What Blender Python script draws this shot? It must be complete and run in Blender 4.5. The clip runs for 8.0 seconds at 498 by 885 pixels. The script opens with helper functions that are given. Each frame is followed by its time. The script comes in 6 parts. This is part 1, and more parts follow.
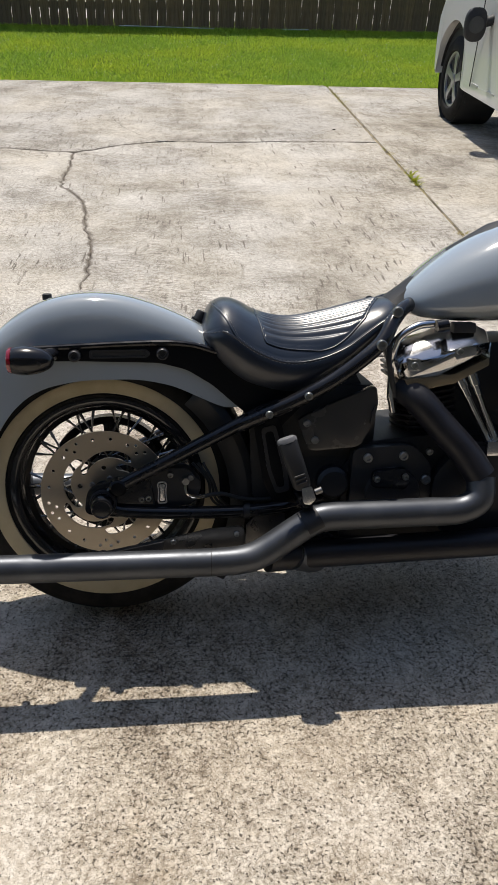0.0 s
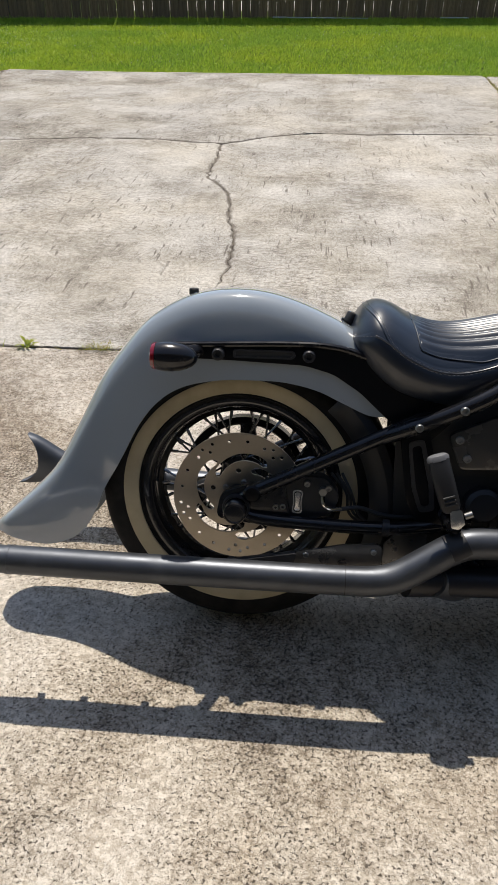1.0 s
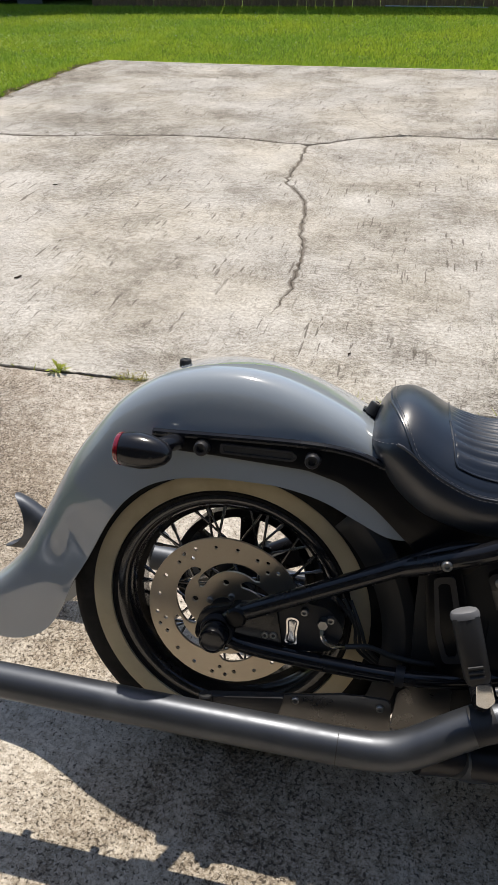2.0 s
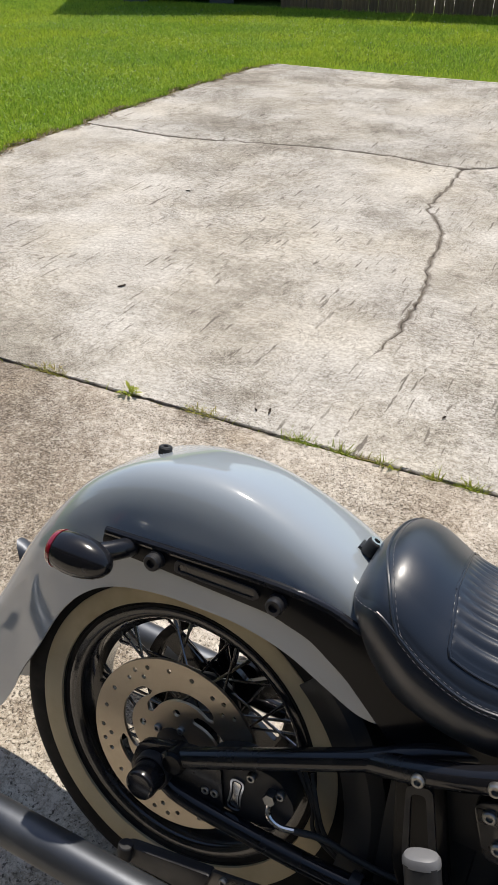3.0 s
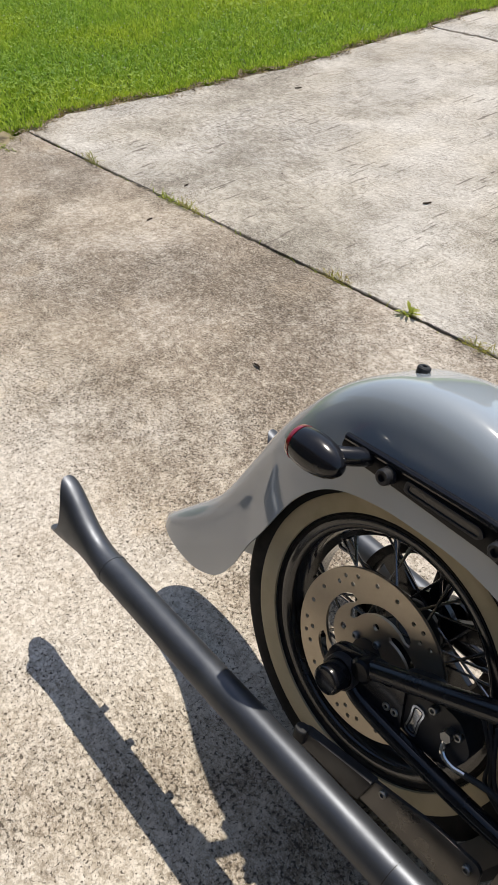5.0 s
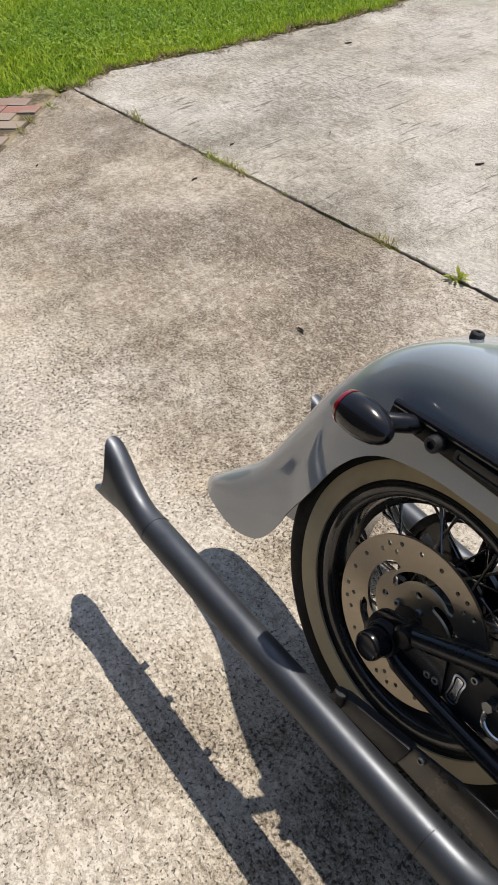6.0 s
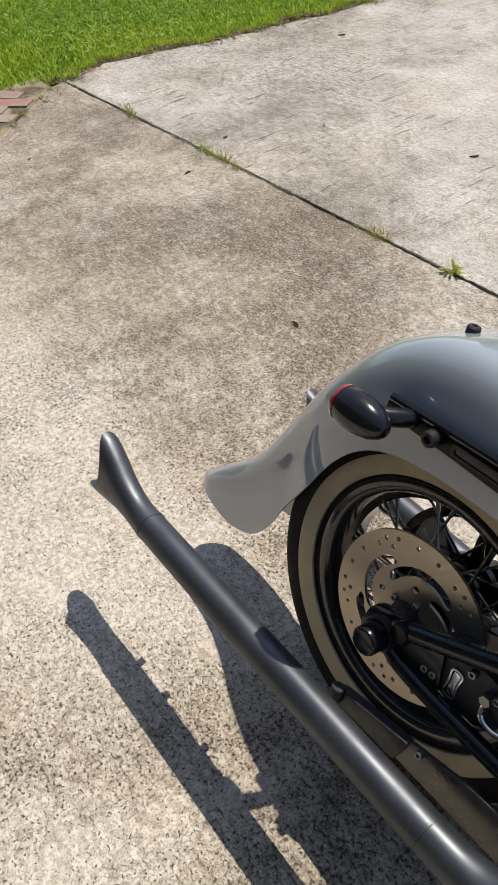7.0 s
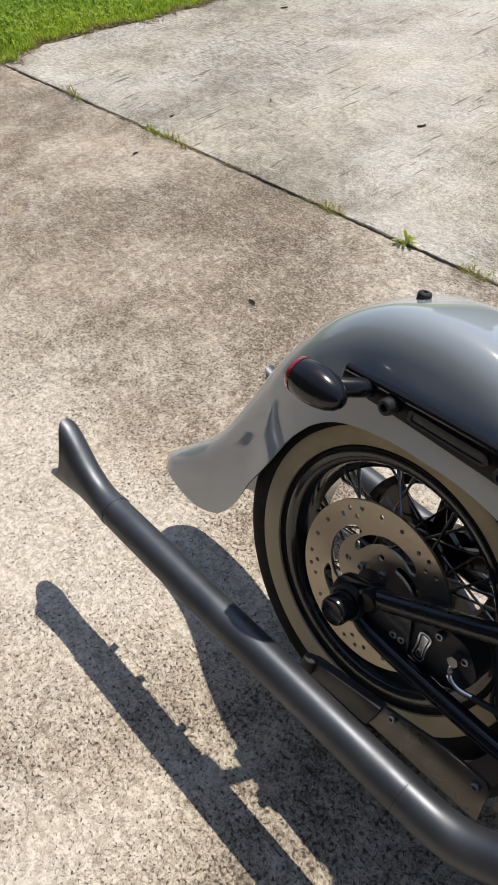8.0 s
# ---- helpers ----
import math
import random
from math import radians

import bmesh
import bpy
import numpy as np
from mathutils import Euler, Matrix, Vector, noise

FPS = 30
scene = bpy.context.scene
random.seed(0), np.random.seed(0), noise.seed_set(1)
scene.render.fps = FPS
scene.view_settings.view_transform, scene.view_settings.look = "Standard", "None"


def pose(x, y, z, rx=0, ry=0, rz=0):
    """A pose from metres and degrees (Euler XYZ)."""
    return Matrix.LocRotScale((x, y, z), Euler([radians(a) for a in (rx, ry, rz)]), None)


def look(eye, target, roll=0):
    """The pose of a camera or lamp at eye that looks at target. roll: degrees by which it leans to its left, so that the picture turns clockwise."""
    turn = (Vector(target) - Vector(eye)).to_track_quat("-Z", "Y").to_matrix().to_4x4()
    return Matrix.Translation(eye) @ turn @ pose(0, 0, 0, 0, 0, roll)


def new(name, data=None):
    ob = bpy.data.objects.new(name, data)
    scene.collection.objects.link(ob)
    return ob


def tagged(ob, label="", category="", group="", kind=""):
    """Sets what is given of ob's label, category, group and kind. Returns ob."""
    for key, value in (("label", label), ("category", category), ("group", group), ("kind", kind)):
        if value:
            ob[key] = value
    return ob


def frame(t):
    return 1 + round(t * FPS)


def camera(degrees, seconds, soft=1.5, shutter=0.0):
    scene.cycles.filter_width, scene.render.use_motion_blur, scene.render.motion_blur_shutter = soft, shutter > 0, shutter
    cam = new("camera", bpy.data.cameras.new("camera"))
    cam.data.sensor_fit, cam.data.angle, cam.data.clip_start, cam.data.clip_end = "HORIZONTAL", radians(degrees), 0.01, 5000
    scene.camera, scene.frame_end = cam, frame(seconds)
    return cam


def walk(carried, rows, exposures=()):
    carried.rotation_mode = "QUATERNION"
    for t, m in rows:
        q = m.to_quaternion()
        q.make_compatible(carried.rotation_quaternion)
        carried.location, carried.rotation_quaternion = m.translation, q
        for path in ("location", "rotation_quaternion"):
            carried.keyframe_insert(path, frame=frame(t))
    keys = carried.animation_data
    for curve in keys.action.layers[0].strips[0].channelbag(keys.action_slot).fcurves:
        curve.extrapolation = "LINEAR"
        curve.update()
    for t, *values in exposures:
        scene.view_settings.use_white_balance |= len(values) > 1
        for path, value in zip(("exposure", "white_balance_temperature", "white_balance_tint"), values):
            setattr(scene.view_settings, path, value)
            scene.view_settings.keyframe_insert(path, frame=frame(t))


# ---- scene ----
cam = camera(36.9, 8.0, soft=1.1)
PATH = [
    (0, (0.171, -1.382, 1.43), (0.346, 0.251, 0.29), 2.7),
    (0.5, (0.138, -1.379, 1.419), (0.109, 0.26, 0.272), 1.5),
    (1, (0.129, -1.292, 1.403), (-0.018, 0.33, 0.242), 0.3),
    (1.2, (0.131, -1.219, 1.403), (-0.051, 0.395, 0.236), 0.1),
    (2.3, (0.338, -0.788, 1.399), (-0.146, 0.751, 0.217), -0.6),
    (2.5, (0.383, -0.719, 1.397), (-0.175, 0.798, 0.219), -0.4),
    (3, (0.395, -0.551, 1.405), (-0.337, 0.889, 0.226), -0.0),
    (3.5, (0.407, -0.492, 1.407), (-0.49, 0.843, 0.219), 0.0),
    (4, (0.437, -0.491, 1.415), (-0.602, 0.705, 0.194), -0.8),
    (4.5, (0.427, -0.519, 1.411), (-0.718, 0.521, 0.143), -2.3),
    (5, (0.42, -0.545, 1.389), (-0.78, 0.36, 0.069), -3.8),
    (6.5, (0.404, -0.553, 1.382), (-0.809, 0.222, -0.007), -5.5),
    (7, (0.403, -0.551, 1.381), (-0.794, 0.237, -0.014), -5.3),
    (7.5, (0.402, -0.548, 1.379), (-0.773, 0.252, -0.027), -5.4),
    (8, (0.412, -0.544, 1.372), (-0.705, 0.289, -0.063), -6.1),
]
walk(cam, [(t, look(eye, target, roll)) for t, eye, target, roll in PATH], exposures=[(0.0, 0.08), (1.0, 0.05), (2.5, 0.10), (4.0, 0.12), (5.0, 0.07), (6.5, 0.0), (8.0, 0.03)])

# ---------------------------------------------------------------- world and sun
TO_SUN = Vector((-0.10, 0.515, 1.0)).normalized()
world = bpy.data.worlds.new("daylight")
scene.world = world
world.use_nodes = True
wn = world.node_tree.nodes
sky = wn.new("ShaderNodeTexSky")
sky.sky_type = "NISHITA"
sky.sun_disc = False
sky.sun_elevation = math.asin(TO_SUN.z)
sky.sun_rotation = math.atan2(TO_SUN.x, TO_SUN.y)
sky.dust_density = 1.0
sky.ozone_density = 1.4
world.node_tree.links.new(sky.outputs[0], wn["Background"].inputs[0])
wn["Background"].inputs[1].default_value = 0.122
sun = new("sun", bpy.data.lights.new("sun", "SUN"))
sun.data.energy = 4.3
sun.data.angle = radians(0.5)
sun.data.color = (1.0, 0.93, 0.83)
sun.matrix_world = look(TO_SUN * 30, (0, 0, 0))

# ---------------------------------------------------------------- material helpers


class Mat:
    """A node material with a Principled shader and object-space coordinates in metres."""

    def __init__(self, name, color=(0.5, 0.5, 0.5), rough=0.5, metal=0.0, coat=0.0, spec=0.5):
        self.m = bpy.data.materials.new(name)
        self.m.use_nodes = True
        self.t = self.m.node_tree
        self.b = self.t.nodes["Principled BSDF"]
        self.set("Base Color", (*color, 1))
        self.set("Roughness", rough)
        self.set("Metallic", metal)
        self.set("Coat Weight", coat)
        self.set("Coat Roughness", 0.04)
        self.set("Specular IOR Level", spec)
        self.co = self.t.nodes.new("ShaderNodeTexCoord").outputs["Object"]

    def set(self, socket, v):
        self.b.inputs[socket].default_value = v

    def link(self, a, b):
        self.t.links.new(a, b)

    def mapped(self, scale=(1, 1, 1), rot=(0, 0, 0)):
        n = self.t.nodes.new("ShaderNodeMapping")
        n.inputs["Scale"].default_value = scale
        n.inputs["Rotation"].default_value = rot
        self.link(self.co, n.inputs["Vector"])
        return n.outputs[0]

    def noise(self, scale, detail=4.0, rough=0.55, co=None, distort=0.0):
        n = self.t.nodes.new("ShaderNodeTexNoise")
        n.inputs["Scale"].default_value = scale
        n.inputs["Detail"].default_value = detail
        n.inputs["Roughness"].default_value = rough
        n.inputs["Distortion"].default_value = distort
        self.link(co or self.co, n.inputs["Vector"])
        return n.outputs["Fac"]

    def voronoi(self, scale, co=None, feature="F1", out="Distance"):
        n = self.t.nodes.new("ShaderNodeTexVoronoi")
        n.feature = feature
        n.inputs["Scale"].default_value = scale
        self.link(co or self.co, n.inputs["Vector"])
        return n.outputs[out]

    def ramp(self, fac, a, b, lo=0.0, hi=1.0):
        n = self.t.nodes.new("ShaderNodeMapRange")
        n.interpolation_type = "SMOOTHSTEP"
        for k, v in zip(("From Min", "From Max", "To Min", "To Max"), (a, b, lo, hi)):
            n.inputs[k].default_value = v
        self.link(fac, n.inputs["Value"])
        return n.outputs[0]

    def mix(self, fac, a, b, mode="MIX"):
        n = self.t.nodes.new("ShaderNodeMix")
        n.data_type = "RGBA"
        n.blend_type = mode
        for i, v in ((0, fac), (6, a), (7, b)):
            if isinstance(v, (int, float)):
                n.inputs[i].default_value = v
            elif isinstance(v, tuple):
                n.inputs[i].default_value = (*v, 1)
            else:
                self.link(v, n.inputs[i])
        return n.outputs[2]

    def math(self, op, a, b=0.0):
        n = self.t.nodes.new("ShaderNodeMath")
        n.operation = op
        for i, v in ((0, a), (1, b)):
            if isinstance(v, (int, float)):
                n.inputs[i].default_value = v
            else:
                self.link(v, n.inputs[i])
        return n.outputs[0]

    def random(self):
        return self.t.nodes.new("ShaderNodeObjectInfo").outputs["Random"]

    def island(self):
        return self.t.nodes.new("ShaderNodeNewGeometry").outputs["Random Per Island"]

    def color(self, c):
        self.link(c, self.b.inputs["Base Color"])

    def rough(self, r):
        self.link(r, self.b.inputs["Roughness"])

    def bump(self, h, strength=0.3, dist=0.002):
        n = self.t.nodes.new("ShaderNodeBump")
        n.inputs["Strength"].default_value = strength
        n.inputs["Distance"].default_value = dist
        self.link(h, n.inputs["Height"])
        self.link(n.outputs[0], self.b.inputs["Normal"])


def concrete(name, light, brown, stain, score=0.0, lean_y=0.0):
    """Old weathered concrete: worn paste over sand, dark pits, pale grains, grime at broken edges and score marks."""
    k = Mat(name, rough=0.9, spec=0.2)
    # broad stains whose edges break up into grit
    m = k.math("ADD", k.math("MULTIPLY", k.noise(0.55, 3), 0.36), k.math("MULTIPLY", k.noise(2.6, 5, 0.7), 0.36))
    m = k.math("ADD", m, k.math("MULTIPLY", k.noise(22, 6, 0.8), 0.28))
    if lean_y:
        xyz = k.t.nodes.new("ShaderNodeSeparateXYZ")
        k.link(k.co, xyz.inputs[0])
        m = k.math("ADD", m, k.ramp(xyz.outputs["Y"], -0.6, 0.7, -lean_y, lean_y))
    worn = k.ramp(m, 0.46, 0.60)
    tint = k.mix(k.ramp(k.noise(1.3, 3), 0.4, 0.6), light, k.mix(1.0, light, (0.985, 0.96, 0.91), "MULTIPLY"))
    tint = k.mix(k.ramp(k.noise(3.1, 4, 0.6), 0.55, 0.72, 0.0, 0.15 if score else 0.8), tint, k.mix(1.0, light, (0.95, 0.87, 0.755), "MULTIPLY"))
    c = k.mix(k.math("MULTIPLY", worn, stain), tint, brown)
    # paste: soft mottling of a centimetre or two, and blotches where the skin has gone
    paste = k.noise(62, 5, 0.75)
    dim, lift = ((0.80, 0.78, 0.745), 1.10) if score else ((0.79, 0.765, 0.725), 1.12)
    c = k.mix(k.ramp(paste, 0.43, 0.57), k.mix(1.0, c, dim, "MULTIPLY"), k.mix(1.0, c, (lift, lift, lift), "MULTIPLY"))
    patch = k.ramp(k.noise(0.9, 4, 0.6), 0.42, 0.62)
    blot = k.math("MULTIPLY", k.ramp(k.noise(26, 7, 0.82, k.mapped((0.8, 1.25, 1)) if score else None), 0.495, 0.58), k.ramp(patch, 0, 1, 0.34, 0.95))
    c = k.mix(k.math("MULTIPLY", blot, 0.58 if score else 0.52), c, k.mix(1.0, c, (0.42, 0.385, 0.34), "MULTIPLY"))
    cream = k.math("MULTIPLY", k.ramp(k.noise(38, 6, 0.78), 0.515, 0.59), k.ramp(worn, 0, 1, 0.15, 0.75))
    c = k.mix(cream, c, k.mix(1.0, tint, (1.02, 1.0, 0.97), "MULTIPLY"))
    # grit: closely packed dark and pale grains, stronger where the face is worn
    dense = k.math("ADD", k.math("MULTIPLY", worn, 0.030), k.ramp(k.noise(1.7, 4), 0.35, 0.65, -0.035, 0.026))
    dense = k.math("ADD", dense, k.ramp(k.noise(9, 5, 0.7), 0.3, 0.7, -0.03, 0.03))
    g1 = k.noise(158, 4, 0.70)
    sp = k.ramp(k.math("ADD", g1, dense), 0.528, 0.572)
    c = k.mix(k.math("MULTIPLY", sp, k.math("ADD", k.math("MULTIPLY", worn, 0.34), 0.40 if score else 0.34)), c, k.mix(1.0, c, (0.32, 0.285, 0.245), "MULTIPLY"))
    g2 = k.noise(215, 3, 0.6)
    pale = k.ramp(g2, 0.56, 0.66)
    c = k.mix(k.math("MULTIPLY", pale, 0.34 if score else 0.62), c, (0.70, 0.655, 0.58))
    pit = k.ramp(k.math("ADD", k.noise(165 if score else 128, 3, 0.6), dense), 0.588 if score else 0.590, 0.615 if score else 0.624)
    c = k.mix(k.math("MULTIPLY", pit, 0.85), c, (0.085, 0.068, 0.052))
    big = k.ramp(k.math("ADD", k.noise(72, 4, 0.65), dense), 0.635, 0.675)
    c = k.mix(k.math("MULTIPLY", big, 0.35), c, (0.16, 0.13, 0.10))
    h = k.math("SUBTRACT", k.math("ADD", k.math("MULTIPLY", g2, 0.7), k.math("MULTIPLY", paste, 0.8)), k.math("ADD", k.math("MULTIPLY", sp, 0.45), pit))
    if score:
        # marks of the float and of dragged things, all running one way
        sc = k.ramp(k.noise(1.0, 3, 0.6, k.mapped((48, 4.6, 1), (0, 0, radians(12)))), 0.622, 0.650)
        sc = k.math("MULTIPLY", sc, k.ramp(k.noise(1.1, 3), 0.36, 0.50))
        c = k.mix(k.math("MULTIPLY", sc, score), c, (0.13, 0.11, 0.09))
        h = k.math("SUBTRACT", h, sc)
        broom = k.ramp(k.noise(1.0, 5, 0.75, k.mapped((9, 80, 1), (0, 0, radians(4)))), 0.50, 0.66)
        c = k.mix(k.math("MULTIPLY", broom, 0.25), c, (0.26, 0.23, 0.20))
        # rough zones where the skin has weathered to dark grit in short dashes
        rough = k.ramp(k.math("ADD", k.noise(0.8, 4, 0.6), k.math("MULTIPLY", k.noise(7, 4), 0.25)), 0.60, 0.72)
        dash = k.ramp(k.noise(1.0, 4, 0.7, k.mapped((26, 62, 1), (0, 0, radians(3)))), 0.53, 0.60)
        c = k.mix(k.math("MULTIPLY", k.math("MULTIPLY", dash, rough), 0.7), c, (0.17, 0.15, 0.125))
        h = k.math("SUBTRACT", h, k.math("MULTIPLY", dash, rough))
        # pale and dark drifts a forearm wide
        drift = k.noise(1.0, 5, 0.65, k.mapped((2.2, 2.9, 1), (0, 0, radians(-20))))
        c = k.mix(k.ramp(drift, 0.36, 0.64), k.mix(1.0, c, (0.90, 0.895, 0.88), "MULTIPLY"), k.mix(1.0, c, (1.05, 1.05, 1.04), "MULTIPLY"))
    # grime where an edge has broken
    at = k.t.nodes.new("ShaderNodeAttribute")
    at.attribute_name = "wear"
    grime = k.ramp(k.math("ADD", at.outputs["Fac"], k.math("MULTIPLY", k.math("SUBTRACT", k.noise(46, 5, 0.8), 0.5), 1.5)), 0.25, 0.85)
    c = k.mix(k.math("MULTIPLY", grime, 0.80), c, (0.15, 0.125, 0.10))
    k.color(c)
    k.bump(h, 0.55 if score else 0.75, 0.003)
    return k.m


M = {}
M["slab_near"] = concrete("weathered_concrete", (0.655, 0.597, 0.515), (0.32, 0.257, 0.193), 0.80, 0.0, 0.040)
M["slab_far"] = concrete("broomed_concrete", (0.630, 0.597, 0.545), (0.33, 0.307, 0.26), 0.62, 0.8)

k = Mat("joint_soil", (0.05, 0.04, 0.028), 1.0)
k.color(k.mix(k.ramp(k.noise(34, 5, 0.7), 0.38, 0.66), (0.03, 0.024, 0.017), (0.24, 0.195, 0.14)))
k.bump(k.noise(120, 3), 0.8, 0.006)
M["soil"] = k.m

k = Mat("dry_soil", (0.22, 0.17, 0.10), 1.0)
k.color(k.mix(k.ramp(k.noise(7, 5, 0.7), 0.4, 0.6), (0.10, 0.075, 0.045), (0.34, 0.28, 0.17)))
k.bump(k.noise(120, 3), 0.8, 0.006)
M["dry_soil"] = k.m

k = Mat("crack_soil", (0.10, 0.08, 0.06), 1.0)
k.color(k.mix(k.ramp(k.noise(16, 5, 0.7), 0.4, 0.6), (0.06, 0.048, 0.036), (0.17, 0.14, 0.105)))
k.bump(k.noise(120, 3), 0.8, 0.006)
M["crack_soil"] = k.m

k = Mat("lawn_thatch", (0.08, 0.12, 0.02), 1.0, spec=0.1)
c = k.mix(k.ramp(k.noise(0.7, 4), 0.35, 0.65), (0.085, 0.145, 0.02), (0.14, 0.20, 0.035))
c = k.mix(k.ramp(k.noise(45, 4, 0.7), 0.4, 0.6), k.mix(1.0, c, (0.45, 0.42, 0.4), "MULTIPLY"), c)
k.color(c)
k.bump(k.noise(70, 4, 0.7), 1.0, 0.02)
M["thatch"] = k.m


def leafy(name, dark, light, patchscale=0.8, trans=0.45):
    k = Mat(name, dark, 0.6, spec=0.3)
    c = k.mix(k.island(), dark, light)
    c = k.mix(k.ramp(k.noise(patchscale, 4), 0.35, 0.68), c, k.mix(1.0, c, (1.40, 1.17, 0.9), "MULTIPLY"))
    k.color(c)
    tr = k.t.nodes.new("ShaderNodeBsdfTranslucent")
    k.link(c, tr.inputs["Color"])
    mx = k.t.nodes.new("ShaderNodeMixShader")
    mx.inputs[0].default_value = trans
    k.link(k.b.outputs[0], mx.inputs[1])
    k.link(tr.outputs[0], mx.inputs[2])
    k.link(mx.outputs[0], k.t.nodes["Material Output"].inputs["Surface"])
    return k.m


M["grass"] = leafy("grass_blades", (0.15, 0.30, 0.016), (0.47, 0.63, 0.08))
M["clover_leaf"] = leafy("clover_leaves", (0.14, 0.27, 0.03), (0.36, 0.52, 0.09))
k = Mat("edge_litter", (0.10, 0.07, 0.04), 0.9)
k.color(k.mix(k.island(), (0.06, 0.042, 0.026), (0.34, 0.26, 0.15)))
M["litter"] = k.m
M["weed"] = leafy("weed_leaves", (0.16, 0.24, 0.03), (0.38, 0.44, 0.08))
M["dry_grass"] = leafy("dry_grass", (0.26, 0.21, 0.08), (0.30, 0.34, 0.09))
M["clover"] = Mat("clover_flowers", (0.75, 0.74, 0.62), 0.8).m
M["deadleaf"] = Mat("dead_leaf", (0.05, 0.032, 0.018), 0.8).m


def wood(name, a, b):
    k = Mat(name, a, 0.85, spec=0.2)
    g = k.noise(1, 5, 0.6, k.mapped((60, 60, 2.5)))
    c = k.mix(k.ramp(g, 0.3, 0.7), a, b)
    c = k.mix(k.ramp(k.noise(2.2, 4), 0.45, 0.7), c, (0.055, 0.05, 0.042))
    c = k.mix(k.math("MULTIPLY", k.random(), 0.5), c, (0.075, 0.06, 0.045))
    k.color(c)
    k.bump(g, 0.5, 0.003)
    return k.m


M["fence"] = wood("weathered_fence_wood", (0.17, 0.105, 0.050), (0.29, 0.19, 0.10))
M["pvc"] = Mat("white_plastic_pipe", (0.50, 0.50, 0.47), 0.4).m

k = Mat("pale_paving", (0.62, 0.58, 0.50), 0.9)
k.color(k.mix(k.noise(1.2, 5), (0.46, 0.42, 0.34), (0.60, 0.56, 0.47)))
M["pale_paving"] = k.m

k = Mat("painted_siding", (0.30, 0.36, 0.42), 0.6)
k.color(k.mix(k.ramp(k.noise(2.5, 4), 0.4, 0.7), (0.30, 0.365, 0.43), (0.36, 0.415, 0.47)))
M["siding"] = k.m
M["roofing"] = Mat("roof_shingle", (0.09, 0.085, 0.08), 0.95).m
M["block"] = Mat("pier_block", (0.10, 0.10, 0.10), 0.95).m
# dark grey for the unseen wall, so that it reflects and bounces little light
k = Mat("unseen_wall_render", (0.11, 0.11, 0.108), 0.9)
k.color(k.mix(k.noise(1.4, 5), (0.095, 0.095, 0.092), (0.13, 0.13, 0.127)))
k.bump(k.noise(60, 3), 0.4, 0.004)
M["unseen_wall"] = k.m

for key, name, ca, cb in (("brick", "red_paver", (0.32, 0.14, 0.105), (0.36, 0.19, 0.15)), ("paver", "brown_paver", (0.27, 0.175, 0.135), (0.36, 0.285, 0.225))):
    k = Mat(name, ca, 0.9, spec=0.2)
    c = k.mix(k.random(), ca, cb)
    c = k.mix(k.ramp(k.noise(9, 6, 0.7), 0.45, 0.64), c, (0.33, 0.29, 0.245))
    k.color(c)
    k.bump(k.noise(120, 3), 0.5, 0.003)
    M[key] = k.m

# motorcycle surfaces
k = Mat("grey_paint", (0.34, 0.365, 0.385), 0.09, metal=0.0, coat=1.0, spec=0.5)
k.color(k.mix(k.noise(3.0, 3), (0.305, 0.340, 0.366), (0.321, 0.355, 0.381)))
k.rough(k.ramp(k.noise(25, 4), 0.3, 0.7, 0.06, 0.12))
k.set("Coat Roughness", 0.025)
k.set("Coat IOR", 1.60)
M["paint"] = k.m
k = Mat("mirror_black", (0.072, 0.069, 0.066), 0.20, metal=0.6, coat=0.5, spec=0.4)
k.rough(k.ramp(k.noise(14, 4), 0.3, 0.7, 0.12, 0.30))
M["mirror_black"] = k.m
k = Mat("gloss_black", (0.011, 0.011, 0.013), 0.20, coat=0.25, spec=0.36)
k.rough(k.ramp(k.noise(18, 4), 0.3, 0.75, 0.13, 0.34))
M["gloss"] = k.m
k = Mat("strut_black", (0.006, 0.006, 0.007), 0.16, spec=0.17)
k.rough(k.ramp(k.noise(18, 4), 0.3, 0.75, 0.12, 0.26))
M["strut"] = k.m
k = Mat("satin_black", (0.022, 0.022, 0.024), 0.42, spec=0.45)
k.rough(k.ramp(k.noise(30, 4), 0.3, 0.7, 0.34, 0.55))
M["satin"] = k.m
k = Mat("crinkle_black", (0.020, 0.020, 0.021), 0.55, spec=0.4)
k.bump(k.noise(900, 2), 0.3, 0.0006)
M["crinkle"] = k.m
k = Mat("ceramic_coated_pipe", (0.13, 0.135, 0.15), 0.40, metal=0.75)
k.color(k.mix(k.ramp(k.noise(9, 5), 0.4, 0.7), (0.082, 0.088, 0.100), (0.102, 0.109, 0.122)))
k.rough(k.ramp(k.noise(22, 5), 0.3, 0.7, 0.38, 0.49))
k.bump(k.noise(700, 2), 0.12, 0.0004)
M["pipe"] = k.m
k = Mat("worn_bracket_steel", (0.120, 0.116, 0.112), 0.28, metal=0.8)
k.rough(k.ramp(k.noise(30, 4), 0.3, 0.7, 0.24, 0.42))
M["bracket"] = k.m
k = Mat("blackened_pipe", (0.012, 0.012, 0.016), 0.42, spec=0.4)
k.rough(k.ramp(k.noise(20, 4), 0.3, 0.7, 0.36, 0.5))
M["dark_pipe"] = k.m
k = Mat("rim_black", (0.012, 0.012, 0.013), 0.16, coat=0.5, spec=0.5)
k.rough(k.ramp(k.noise(16, 4), 0.3, 0.7, 0.12, 0.28))
M["rim"] = k.m
k = Mat("black_leather", (0.015, 0.020, 0.030), 0.34, coat=0.28, spec=0.62)
k.set("Coat Roughness", 0.2)
